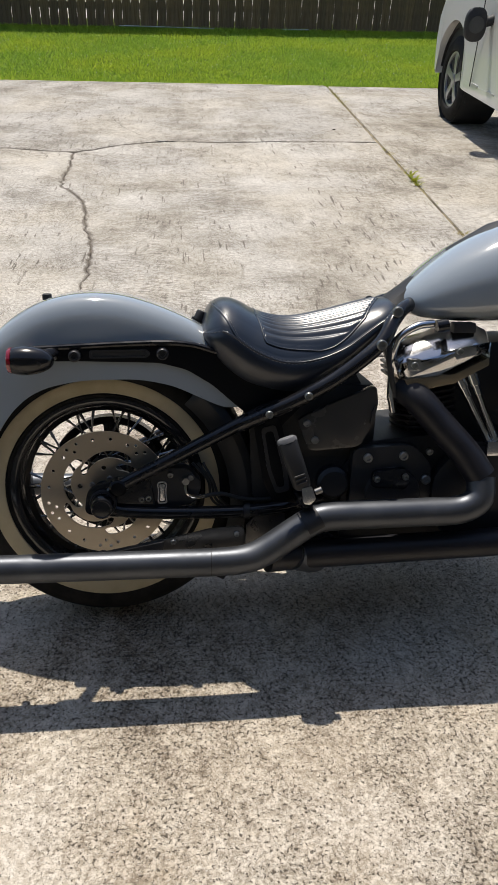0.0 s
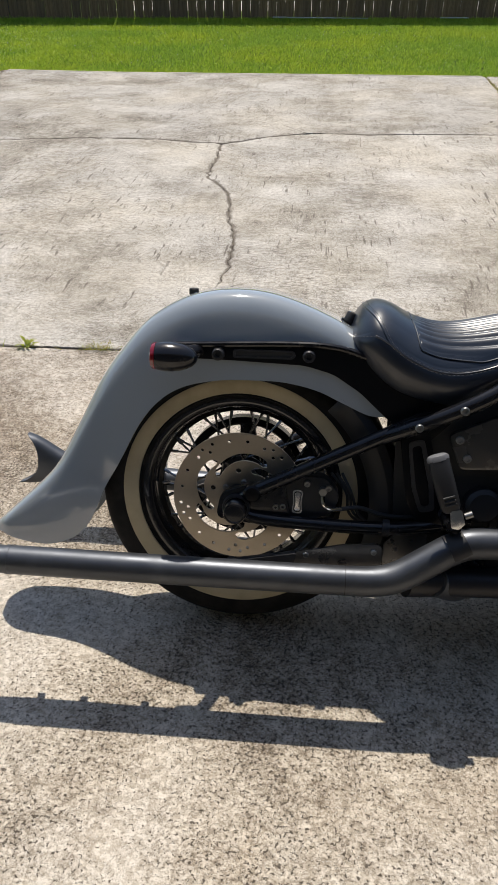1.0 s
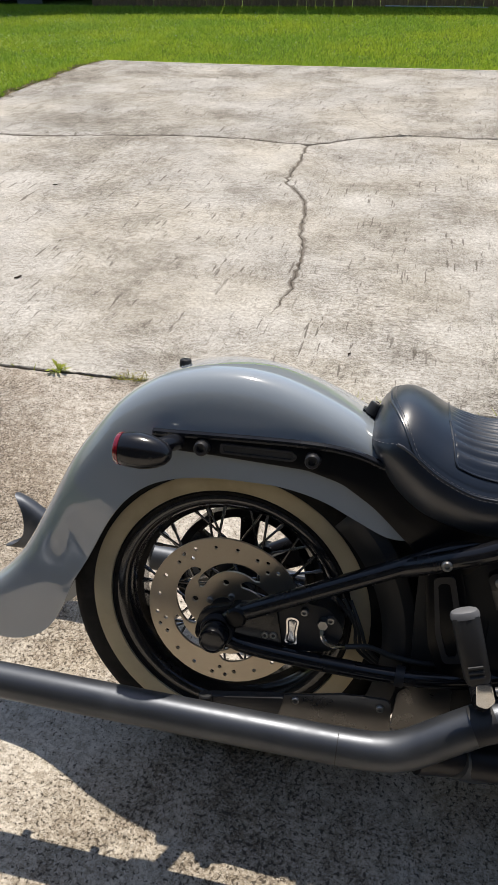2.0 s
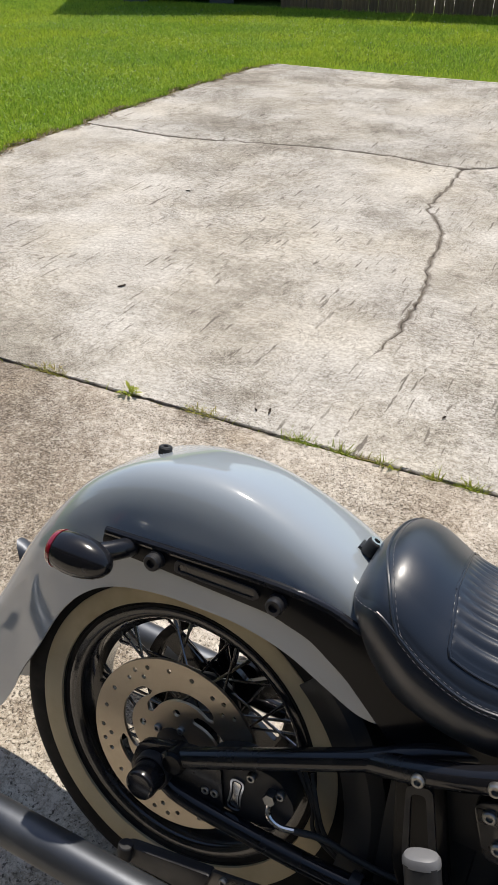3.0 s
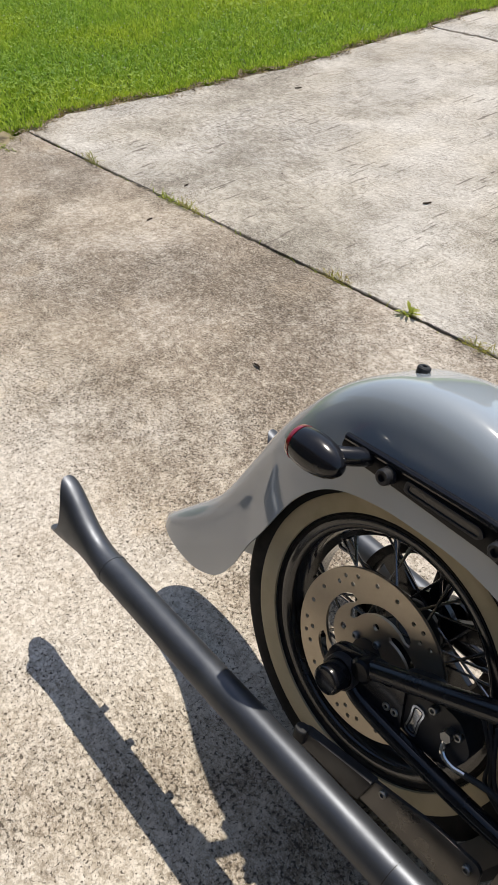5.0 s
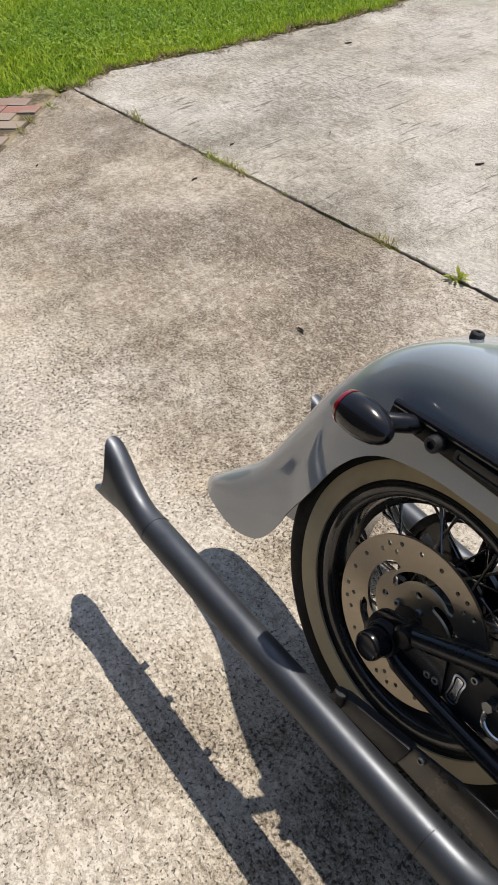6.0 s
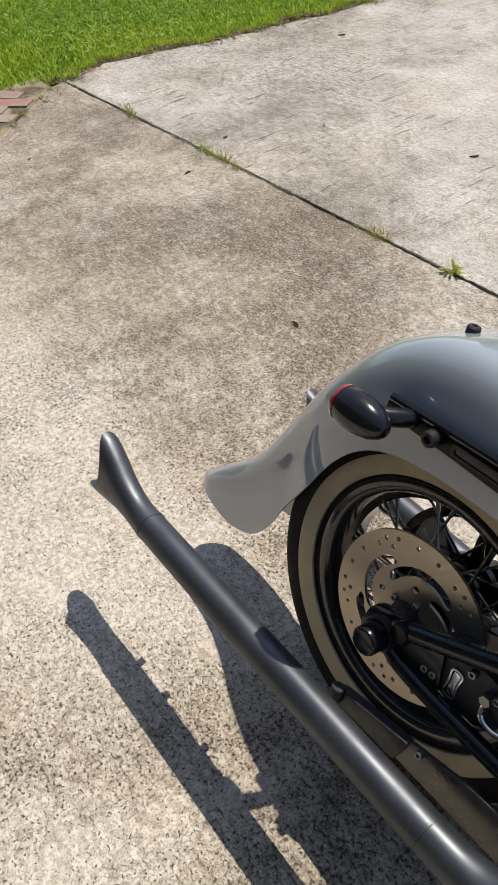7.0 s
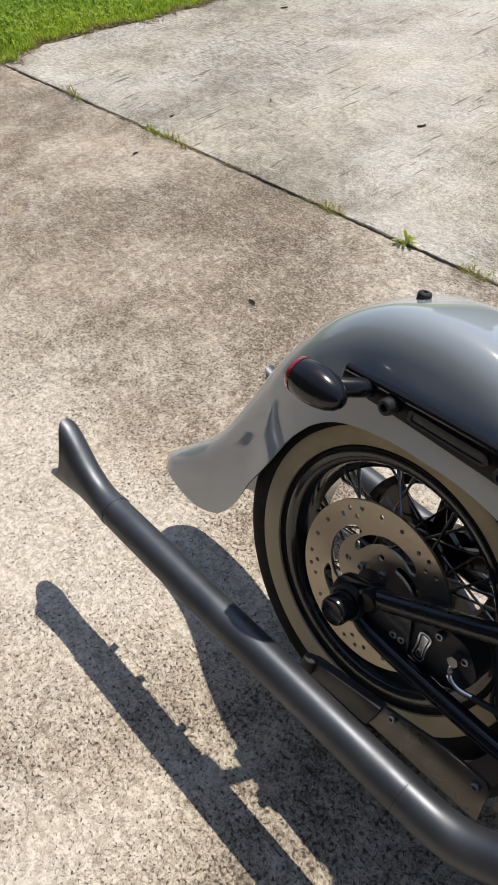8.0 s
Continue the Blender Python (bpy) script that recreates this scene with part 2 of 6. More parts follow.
hide = k.math("ADD", k.voronoi(700), k.noise(45, 4))
k.rough(k.ramp(k.noise(14, 4), 0.3, 0.7, 0.28, 0.38))
k.bump(hide, 0.06, 0.001)
M["leather"] = k.m
M["thread"] = Mat("grey_thread", (0.13, 0.13, 0.14), 0.8).m
k = Mat("tyre_rubber", (0.01, 0.01, 0.01), 0.75, spec=0.2)
k.color(k.mix(k.ramp(k.noise(20, 4), 0.4, 0.7), (0.008, 0.0078, 0.0076), (0.020, 0.018, 0.016)))
M["rubber"] = k.m
k = Mat("cream_whitewall", (0.60, 0.51, 0.36), 0.6)
k.color(k.mix(k.ramp(k.noise(12, 5), 0.4, 0.7), (0.50, 0.425, 0.27), (0.41, 0.34, 0.205)))
k.bump(k.noise(300, 2), 0.06, 0.0005)
M["whitewall"] = k.m
k = Mat("ground_steel", (0.45, 0.39, 0.305), 0.36, metal=0.85)
swirl = k.noise(1.0, 2, 0.5, k.mapped((150, 3, 150)))
k.rough(k.ramp(swirl, 0.2, 0.8, 0.30, 0.46))
M["disc"] = k.m
M["chrome"] = Mat("chrome", (0.78, 0.77, 0.75), 0.09, metal=1.0).m
k = Mat("polished_alloy", (0.62, 0.62, 0.625), 0.12, metal=1.0)
k.rough(k.ramp(k.noise(25, 3), 0.3, 0.7, 0.12, 0.24))
M["alloy"] = k.m
M["zinc"] = Mat("zinc_fastener", (0.30, 0.30, 0.29), 0.34, metal=0.9).m
k = Mat("red_lens", (0.22, 0.004, 0.012), 0.12, coat=1.0)
M["red"] = k.m
M["smoked"] = Mat("smoked_lens", (0.03, 0.028, 0.028), 0.08, coat=1.0).m
M["hose"] = Mat("brake_hose", (0.03, 0.03, 0.03), 0.5).m

# car surfaces
k = Mat("white_car_paint", (0.70, 0.69, 0.65), 0.3, coat=1.0)
k.color(k.mix(k.ramp(k.noise(1.5, 4), 0.4, 0.7), (0.70, 0.69, 0.65), (0.64, 0.63, 0.58)))
M["carpaint"] = k.m
M["carglass"] = Mat("car_glass", (0.015, 0.018, 0.02), 0.04, coat=1.0).m
M["carwheel"] = Mat("grey_alloy_wheel", (0.42, 0.42, 0.43), 0.35, metal=0.7).m
M["carplastic"] = Mat("black_trim", (0.02, 0.02, 0.02), 0.6).m

# ---------------------------------------------------------------- mesh helpers


def finish(bm, sharp=35):
    bmesh.ops.recalc_face_normals(bm, faces=bm.faces[:])
    me = bpy.data.meshes.new("shape")
    bm.to_mesh(me)
    bm.free()
    me.polygons.foreach_set("use_smooth", [True] * len(me.polygons))
    me.set_sharp_from_angle(angle=radians(sharp))
    return me


def part(name, bm, material, parent=None, label="", sharp=35):
    """One mesh object, from a bmesh or finished mesh data, under its thing or part."""
    me = finish(bm, sharp) if isinstance(bm, bmesh.types.BMesh) else bm
    if material is not None and not me.materials:
        me.materials.append(material)
    ob = new(name, me)
    if parent is not None:
        ob.parent = parent
    return tagged(ob, label=label) if label else ob


def empty(name, label, category, m=None, group="", kind=""):
    ob = new(name)
    ob.empty_display_size = 0.1
    if m is not None:
        ob.matrix_basis = m
    return tagged(ob, label, category, group, kind)


def catmull(pts, per=8):
    """A smooth line through the points."""
    p = [Vector(q) for q in pts]
    p = [2 * p[0] - p[1], *p, 2 * p[-1] - p[-2]]
    out = []
    for i in range(1, len(p) - 2):
        a, b, c, d = p[i - 1:i + 3]
        for s in range(per):
            t = s / per
            out.append(0.5 * (2 * b + (c - a) * t + (2 * a - 5 * b + 4 * c - d) * t * t + (3 * b - a - 3 * c + d) * t ** 3))
    out.append(p[-2])
    return out


def even(pts, n):
    """n points evenly spaced along a line."""
    p = [Vector(q) for q in pts]
    d = [0.0]
    for a, b in zip(p, p[1:]):
        d.append(d[-1] + (b - a).length)
    out, j = [], 0
    for i in range(n):
        s = d[-1] * i / (n - 1)
        while j < len(d) - 2 and d[j + 1] < s:
            j += 1
        f = (s - d[j]) / max(d[j + 1] - d[j], 1e-9)
        out.append(p[j].lerp(p[j + 1], f))
    return out


def loft(bm, rings, closed=True, caps=True):
    """Skin between rings of equal length."""
    vs = [[bm.verts.new(q) for q in r] for r in rings]
    n = len(rings[0])
    for a, b in zip(vs, vs[1:]):
        for i in range(n if closed else n - 1):
            bm.faces.new((a[i], a[(i + 1) % n], b[(i + 1) % n], b[i]))
    if caps and closed:
        bm.faces.new(vs[0])
        bm.faces.new(vs[-1])
    return bm


def tube(pts, r, seg=14, bm=None, caps=True):
    """A round bar along a line; r is one radius or a list."""
    bm = bm or bmesh.new()
    p = [Vector(q) for q in pts]
    rr = r if isinstance(r, (list, tuple)) else [r] * len(p)
    up, rings = None, []
    for i, q in enumerate(p):
        d = (p[min(i + 1, len(p) - 1)] - p[max(i - 1, 0)]).normalized()
        if up is None:
            up = d.orthogonal().normalized()
        up = (up - d * up.dot(d)).normalized()
        side = d.cross(up)
        rings.append([q + rr[i] * (math.cos(a) * up + math.sin(a) * side) for a in (2 * math.pi * s / seg for s in range(seg))])
    return loft(bm, rings, True, caps)


def lathe(profile, center, seg=48, axis="y", bm=None, closed=False, arc=None):
    """Turns (along, radius) pairs about an axis through center."""
    bm = bm or bmesh.new()
    c = Vector(center)
    rings = []
    for s in range(seg):
        a = 2 * math.pi * s / seg
        ring = []
        for al, r in profile:
            u, v = r * math.cos(a), r * math.sin(a)
            ring.append(c + Vector({"y": (u, al, v), "x": (al, u, v), "z": (u, v, al)}[axis]))
        rings.append(ring)
    vs = [[bm.verts.new(q) for q in r] for r in rings]
    n = len(profile)
    for s in range(seg):
        a, b = vs[s], vs[(s + 1) % seg]
        for i in range(n if closed else n - 1):
            j = (i + 1) % n
            bm.faces.new((a[i], a[j], b[j], b[i]))
    bmesh.ops.remove_doubles(bm, verts=bm.verts[:], dist=1e-6)
    return bm


def prism(poly, y0, y1, bevel=0.0, bm=None, axis="y"):
    """A plate: a polygon in x and z (or x and y for axis z), given a thickness."""
    own = bmesh.new()
    if axis == "y":
        a = [own.verts.new((x, y0, z)) for x, z in poly]
        b = [own.verts.new((x, y1, z)) for x, z in poly]
    else:
        a = [own.verts.new((x, y, y0)) for x, y in poly]
        b = [own.verts.new((x, y, y1)) for x, y in poly]
    own.faces.new(a)
    own.faces.new(b[::-1])
    for i in range(len(poly)):
        j = (i + 1) % len(poly)
        own.faces.new((a[j], a[i], b[i], b[j]))
    if bevel:
        bmesh.ops.recalc_face_normals(own, faces=own.faces[:])
        bmesh.ops.bevel(own, geom=own.edges[:], offset=bevel, segments=2, profile=0.7, affect="EDGES", clamp_overlap=True)
    if bm is None:
        return own
    me = bpy.data.meshes.new("joined")
    own.to_mesh(me)
    own.free()
    bm.from_mesh(me)
    bpy.data.meshes.remove(me)
    return bm


def box(c, s, bevel=0.0, bm=None, rot=None):
    own = bmesh.new()
    bmesh.ops.create_cube(own, size=1.0, matrix=Matrix.Diagonal((*s, 1)))
    if bevel:
        bmesh.ops.bevel(own, geom=own.edges[:], offset=bevel, segments=2, profile=0.7, affect="EDGES", clamp_overlap=True)
    m = Matrix.Translation(c) @ (rot or Matrix())
    bmesh.ops.transform(own, matrix=m, verts=own.verts[:])
    if bm is None:
        return own
    me = bpy.data.meshes.new("joined")
    own.to_mesh(me)
    own.free()
    bm.from_mesh(me)
    bpy.data.meshes.remove(me)
    return bm


def bolt(x, y, z, r=0.011, h=0.010, out=-1, seg=18):
    """A socket-head screw whose head looks along y."""
    prof = [(0, 0), (0, r), (out * h * 0.75, r), (out * h, r * 0.82), (out * h, r * 0.5), (out * h * 0.45, r * 0.45), (out * h * 0.45, 0)]
    return lathe(prof, (x, y, z), seg)


def filled(outer, holes, y0, y1):
    """A flat plate in x and z with openings through it."""
    bm = bmesh.new()
    for loop in (outer, *holes):
        vs = [bm.verts.new((x, y0, z)) for x, z in loop]
        for i in range(len(vs)):
            bm.edges.new((vs[i], vs[(i + 1) % len(vs)]))
    bmesh.ops.triangle_fill(bm, use_beauty=True, use_dissolve=False, edges=bm.edges[:])
    ext = bmesh.ops.extrude_face_region(bm, geom=bm.faces[:], use_keep_orig=True)
    bmesh.ops.translate(bm, verts=[g for g in ext["geom"] if isinstance(g, bmesh.types.BMVert)], vec=(0, y1 - y0, 0))
    return bm


def circle2(cx, cz, r, n=20, a0=0.0):
    return [(cx + r * math.cos(a0 + 2 * math.pi * i / n), cz + r * math.sin(a0 + 2 * math.pi * i / n)) for i in range(n)]


def rounded(poly, r, n=4):
    """A polygon with rounded corners."""
    out = []
    for i in range(len(poly)):
        p, a, b = (Vector(poly[i]), Vector(poly[i - 1]), Vector(poly[(i + 1) % len(poly)]))
        u, v = (a - p), (b - p)
        k = min(r, u.length * 0.45, v.length * 0.45)
        s, e = p + u.normalized() * k, p + v.normalized() * k
        for j in range(n + 1):
            t = j / n
            out.append(tuple((1 - t) ** 2 * s + 2 * t * (1 - t) * p + t * t * e))
    return out


# ---------------------------------------------------------------- ground, driveway, lawn


def jag(a, b, n, amp, seed):
    """A straight line from a to b whose points wander sideways."""
    a, b = Vector(a), Vector(b)
    d = (b - a).normalized()
    side = Vector((-d.y, d.x))
    return [a.lerp(b, i / n) + side * amp * (noise.noise((i * 0.9, seed, 0)) + 0.5 * noise.noise((i * 2.7, seed, 5))) for i in range(n + 1)]


def wander(pts, per, amp, seed):
    line = catmull([(x, y, 0) for x, y in pts], per)
    return [Vector((p.x + amp * noise.noise((i * 0.7, seed, 1)), p.y + amp * noise.noise((i * 0.7, seed, 9)))) for i, p in enumerate(line)]


ground = part("ground", prism([(-150, -150), (150, -150), (150, 150), (-150, 150)], -0.30, -0.028, axis="z"), M["thatch"])
tagged(ground, "green lawn turf that reaches the horizon", "ground", kind="structure")

driveway = empty("driveway", "old cracked concrete driveway with weeds in its joints", "driveway", kind="structure")


def slab(outline, material, rims=None, drop=0.006):
    """A slab whose top may crumble at its rim; rims gives the width of the broken band at each point."""
    pts = [Vector((p[0], p[1])) for p in outline]
    n = len(pts)
    area = sum(pts[i].x * pts[(i + 1) % n].y - pts[(i + 1) % n].x * pts[i].y for i in range(n))
    side = 1 if area > 0 else -1
    bm = bmesh.new()
    wear = bm.verts.layers.float.new("wear")
    outer, top = [], []
    for i, p in enumerate(pts):
        w = rims[i] if rims else 0.0
        v = bm.verts.new((p.x, p.y, -drop if w else 0.0))
        v[wear] = 1.0 if w else 0.0
        outer.append(v)
        if w:
            d = (pts[(i + 2) % n] - pts[i - 2]).normalized()
            top.append(bm.verts.new((p.x - side * d.y * w, p.y + side * d.x * w, 0.0)))
        else:
            top.append(v)
    f = bm.faces.new(top)
    for i in range(n):
        j = (i + 1) % n
        quad = [q for k_, q in enumerate((outer[i], outer[j], top[j], top[i])) if q not in (outer[i], outer[j], top[j], top[i])[:k_]]
        if len(quad) > 2:
            bm.faces.new(quad)
    low = []
    for v in outer:
        q = bm.verts.new((v.co.x, v.co.y, -0.11))
        q[wear] = v[wear]
        low.append(q)
    for i in range(n):
        j = (i + 1) % n
        bm.faces.new((outer[i], outer[j], low[j], low[i]))
    bmesh.ops.recalc_face_normals(bm, faces=bm.faces[:])
    if f.normal.z < 0:
        bmesh.ops.reverse_faces(bm, faces=bm.faces[:])
    bmesh.ops.triangulate(bm, faces=[f])
    return part("slab", bm, material, driveway, sharp=30)


def band(line, w, seed, ends=3):
    """Widths of a broken rim along a line, uneven and fading at both ends."""
    n = len(line)
    out = []
    for i, p in enumerate(line):
        v = w * (0.75 + 0.9 * noise.noise((p[0] * 5.1, p[1] * 5.1, seed)) + 0.4 * noise.noise((p[0] * 17, p[1] * 17, seed)))
        out.append(0.0 if i < ends or i >= n - ends or 1.35 < p[1] < 1.85 else max(0.15 * w, v) * min(1.0, abs(p[1] - 1.85) / 0.3))
    return out


GAP = 0.0068
LEFT_X = [(-3.72, 1.18), (-3.80, 1.47), (-3.66, 2.10), (-3.57, 2.66), (-3.51, 3.04), (-3.51, 4.25)]
joint_far = jag((-3.72, 1.172 + GAP), (1.79, 1.290 + GAP), 260, 0.0065, 3.1)
joint_near = jag((-3.72, 1.172 - GAP), (9.0, 1.445 - GAP), 420, 0.0065, 7.7)
# crack across the back slab, and the one that runs from it towards the joint
across = wander([(-3.50, 4.33), (-3.11, 4.317), (-2.64, 4.30), (-2.1, 4.41), (-1.65, 4.50), (-1.11, 4.523), (-0.61, 4.46), (-0.29, 4.677),
                 (0.05, 4.815), (0.54, 4.84), (1.0, 4.90), (1.47, 4.94), (1.785, 4.946)], 10, 0.022, 2.0)


def cracked(pts, step, amp, seed):
    """A broken line from point to point that jerks from side to side."""
    out = []
    for a, b in zip(pts, pts[1:]):
        a, b = Vector(a), Vector(b)
        n = max(2, int((b - a).length / step))
        out += [a.lerp(b, i / n) for i in range(n)]
    out.append(Vector(pts[-1]))
    last = len(out) - 1
    return [p + Vector((amp * (noise.noise((i * 0.83, seed, 0)) + 0.8 * noise.noise((i * 2.9, seed, 3))), 0.4 * amp * noise.noise((i * 1.7, seed, 7)))) * (0 < i < last) for i, p in enumerate(out)]


down = cracked([(-0.61, 4.46), (-0.60, 4.25), (-0.591, 4.10), (-0.600, 3.76), (-0.595, 3.60), (-0.50, 3.44), (-0.43, 3.31), (-0.388, 3.07), (-0.365, 2.83), (-0.315, 2.60),
                (-0.296, 2.38), (-0.286, 2.13), (-0.30, 1.94), (-0.36, 1.70), (-0.35, 1.252)], 0.035, 0.022, 5.0)
fork = 60
left_edge = wander(LEFT_X, 9, 0.028, 8.0)
WIDTH_D = [(0.0034 + 0.003 * noise.noise((i * 0.8, 3.3, 0))) * max(0.0, min(1.0, (p.y - 1.80) / 0.35)) for i, p in enumerate(down)]
lower_l = [p - Vector((0, 0.0085 + 0.006 * noise.noise((p.x * 9, 1.7, 0)))) for p in across[:fork]]
lower_r = [p - Vector((0, 0.0085 + 0.006 * noise.noise((p.x * 9, 1.7, 0)))) for p in across[fork + 1:]]
down_l = [p - Vector((w, 0)) for p, w in zip(down, WIDTH_D)][1:]
down_r = [p + Vector((w, 0)) for p, w in zip(down, WIDTH_D)][1:]
jl = [p for p in joint_far if p.x < down[-1].x - 0.01]
jr = [p for p in joint_far if p.x > down[-1].x + 0.01]
chain = lower_l + down_l
jl = jl[::-1][:-1]
slab(left_edge + chain + jl, M["slab_far"], [0.0] * len(left_edge) + band(chain, 0.026, 2.0, 2) + band(jl, 0.007, 6.0))
chain = down_r[::-1] + lower_r
jr = jr[::-1]
slab(chain + [Vector((1.790, 3.6)), Vector((1.790, 2.6))] + jr, M["slab_far"], band(chain, 0.026, 3.0, 2) + [0.0, 0.0] + band(jr, 0.007, 6.5))
upper = [p + Vector((0, 0.0085 + 0.006 * noise.noise((p.x * 9, 1.7, 0)))) for p in across][::-1]
back_left = wander([(-3.51, 4.45), (-3.475, 5.2), (-3.453, 5.85), (-3.40, 6.7), (-3.345, 7.16)], 5, 0.010, 4.0)
back = back_left + [Vector((-3.30, 7.255))] + [Vector((x, 7.37 + 0.055 * x + 0.06 * max(0.0, -2 - x))) for x in np.linspace(-3.1, 1.78, 24)]
# a finer crack leaves the cross crack and runs out at the back edge
at = min(range(len(upper)), key=lambda i: abs(upper[i].x - 0.018))
end = Vector((-0.62, 7.37 - 0.055 * 0.62))
branch = cracked([upper[at], (-0.17, 5.07), (-0.30, 5.30), (-0.437, 5.72), (-0.493, 6.20), end], 0.05, 0.024, 9.0)[1:-1]
slim = [0.0022 * max(0.0, 1 - i / (0.55 * len(branch))) for i in range(len(branch))]
br_l = [p - Vector((w, 0)) for p, w in zip(branch, slim)]
br_r = [p + Vector((w, 0)) for p, w in zip(branch, slim)]
back_l = [p for p in back if p.x < end.x - 0.03] + [end]
back_r = [end] + [p for p in back if p.x > end.x + 0.03]
chain = br_l[::-1] + upper[at:]
slab(chain + back_l, M["slab_far"], [0.0] * len(br_l) + band(upper[at:], 0.020, 4.0) + [0.0] * len(back_l))
chain = upper[:at] + br_r
slab(chain + back_r, M["slab_far"], band(upper[:at], 0.020, 4.5) + [0.0] * (len(br_r) + len(back_r)))
slab([(1.81, 7.47), (1.81, 4.9), (1.81, 2.6), (1.81, 1.299), (9, 1.453), (9, 7.87)], M["slab_far"])
lip = [Vector((x, 7.37 + 0.055 * x + 0.06 * max(0.0, -2 - x) + 0.012 * noise.noise((x * 4, 3.0, 0)))) for x in np.linspace(-3.26, 1.76, 70)]
part("slab_lip", loft(bmesh.new(), [[(p.x, p.y - 0.016, -0.02), (p.x, p.y - 0.015, 0.003), (p.x, p.y + 0.022, 0.004), (p.x, p.y + 0.030, -0.03)] for p in lip]), M["pale_paving"], driveway, "pale lip along the slab's far edge")
near_side = [Vector((9, -2.98)), Vector((-2.6, -2.98)), Vector((-2.70, -0.2)), Vector((-3.15, 0.485)), Vector((-3.42, 0.78)), Vector((-3.695, 1.08))]
slab(joint_near + near_side, M["slab_near"], band(joint_near, 0.005, 5.0) + [0.0] * len(near_side))

for pts, w, key in ((across, 0.022, "crack_soil"), (down, 0.014, "crack_soil"), (jag((-3.70, 1.172), (1.79, 1.290), 180, 0.002, 1), 0.017, "soil"), ([Vector((1.80, 7.40 - 0.5 * q)) for q in range(13)], 0.012, "dry_soil")):
    bm = bmesh.new()
    rings = []
    for i, p in enumerate(pts):
        d = (pts[min(i + 1, len(pts) - 1)] - pts[max(i - 1, 0)]).normalized()
        s = Vector((-d.y, d.x)) * w
        z = {"soil": -0.014, "dry_soil": -0.005, "crack_soil": -0.009}[key] + 0.004 * noise.noise((i * 1.3, w * 90, 0)) + (0.016 * max(0.0, noise.noise((p.x * 1.9, 4.4, 0)) - 0.05) if key == "soil" else 0.0)
        rings.append([(p.x - s.x, p.y - s.y, z), (p.x, p.y, z + 0.003), (p.x + s.x, p.y + s.y, z), (p.x, p.y, z - 0.03)])
    loft(bm, rings)
    part("joint_filler", bm, M[key], driveway, "soil packed in the joint")

# ---------------------------------------------------------------- the motorcycle
# Built upright about its own base (x forward, y to its left, axle 0.32 m up), then leaned onto its side stand.
bike = empty("motorcycle", "grey cruiser motorcycle with black solo seat, leaning on its stand", "motorcycle", pose(-0.009, -0.0456, 0.0129, -18.7, 0, 0))
AX = 0.32


def crisp(ob):
    """Keeps the cut rim of a thickened sheet sharp."""
    m = ob.modifiers.new("crisp_rim", "EDGE_SPLIT")
    m.split_angle = radians(55)


def curve_at(tab, x):
    """A table read between its entries, smoothly."""
    xs = [q[0] for q in tab]
    i = max(1, min(len(tab) - 1, next((j for j, v in enumerate(xs) if v >= x), len(tab) - 1)))
    p0, p1, p2, p3 = tab[max(i - 2, 0)], tab[i - 1], tab[i], tab[min(i + 1, len(tab) - 1)]
    t = (x - p1[0]) / (p2[0] - p1[0])
    m1 = (p2[1] - p0[1]) / (p2[0] - p0[0]) * (p2[0] - p1[0])
    m2 = (p3[1] - p1[1]) / (p3[0] - p1[0]) * (p2[0] - p1[0])
    return (2 * t ** 3 - 3 * t * t + 1) * p1[1] + (t ** 3 - 2 * t * t + t) * m1 + (-2 * t ** 3 + 3 * t * t) * p2[1] + (t ** 3 - t * t) * m2


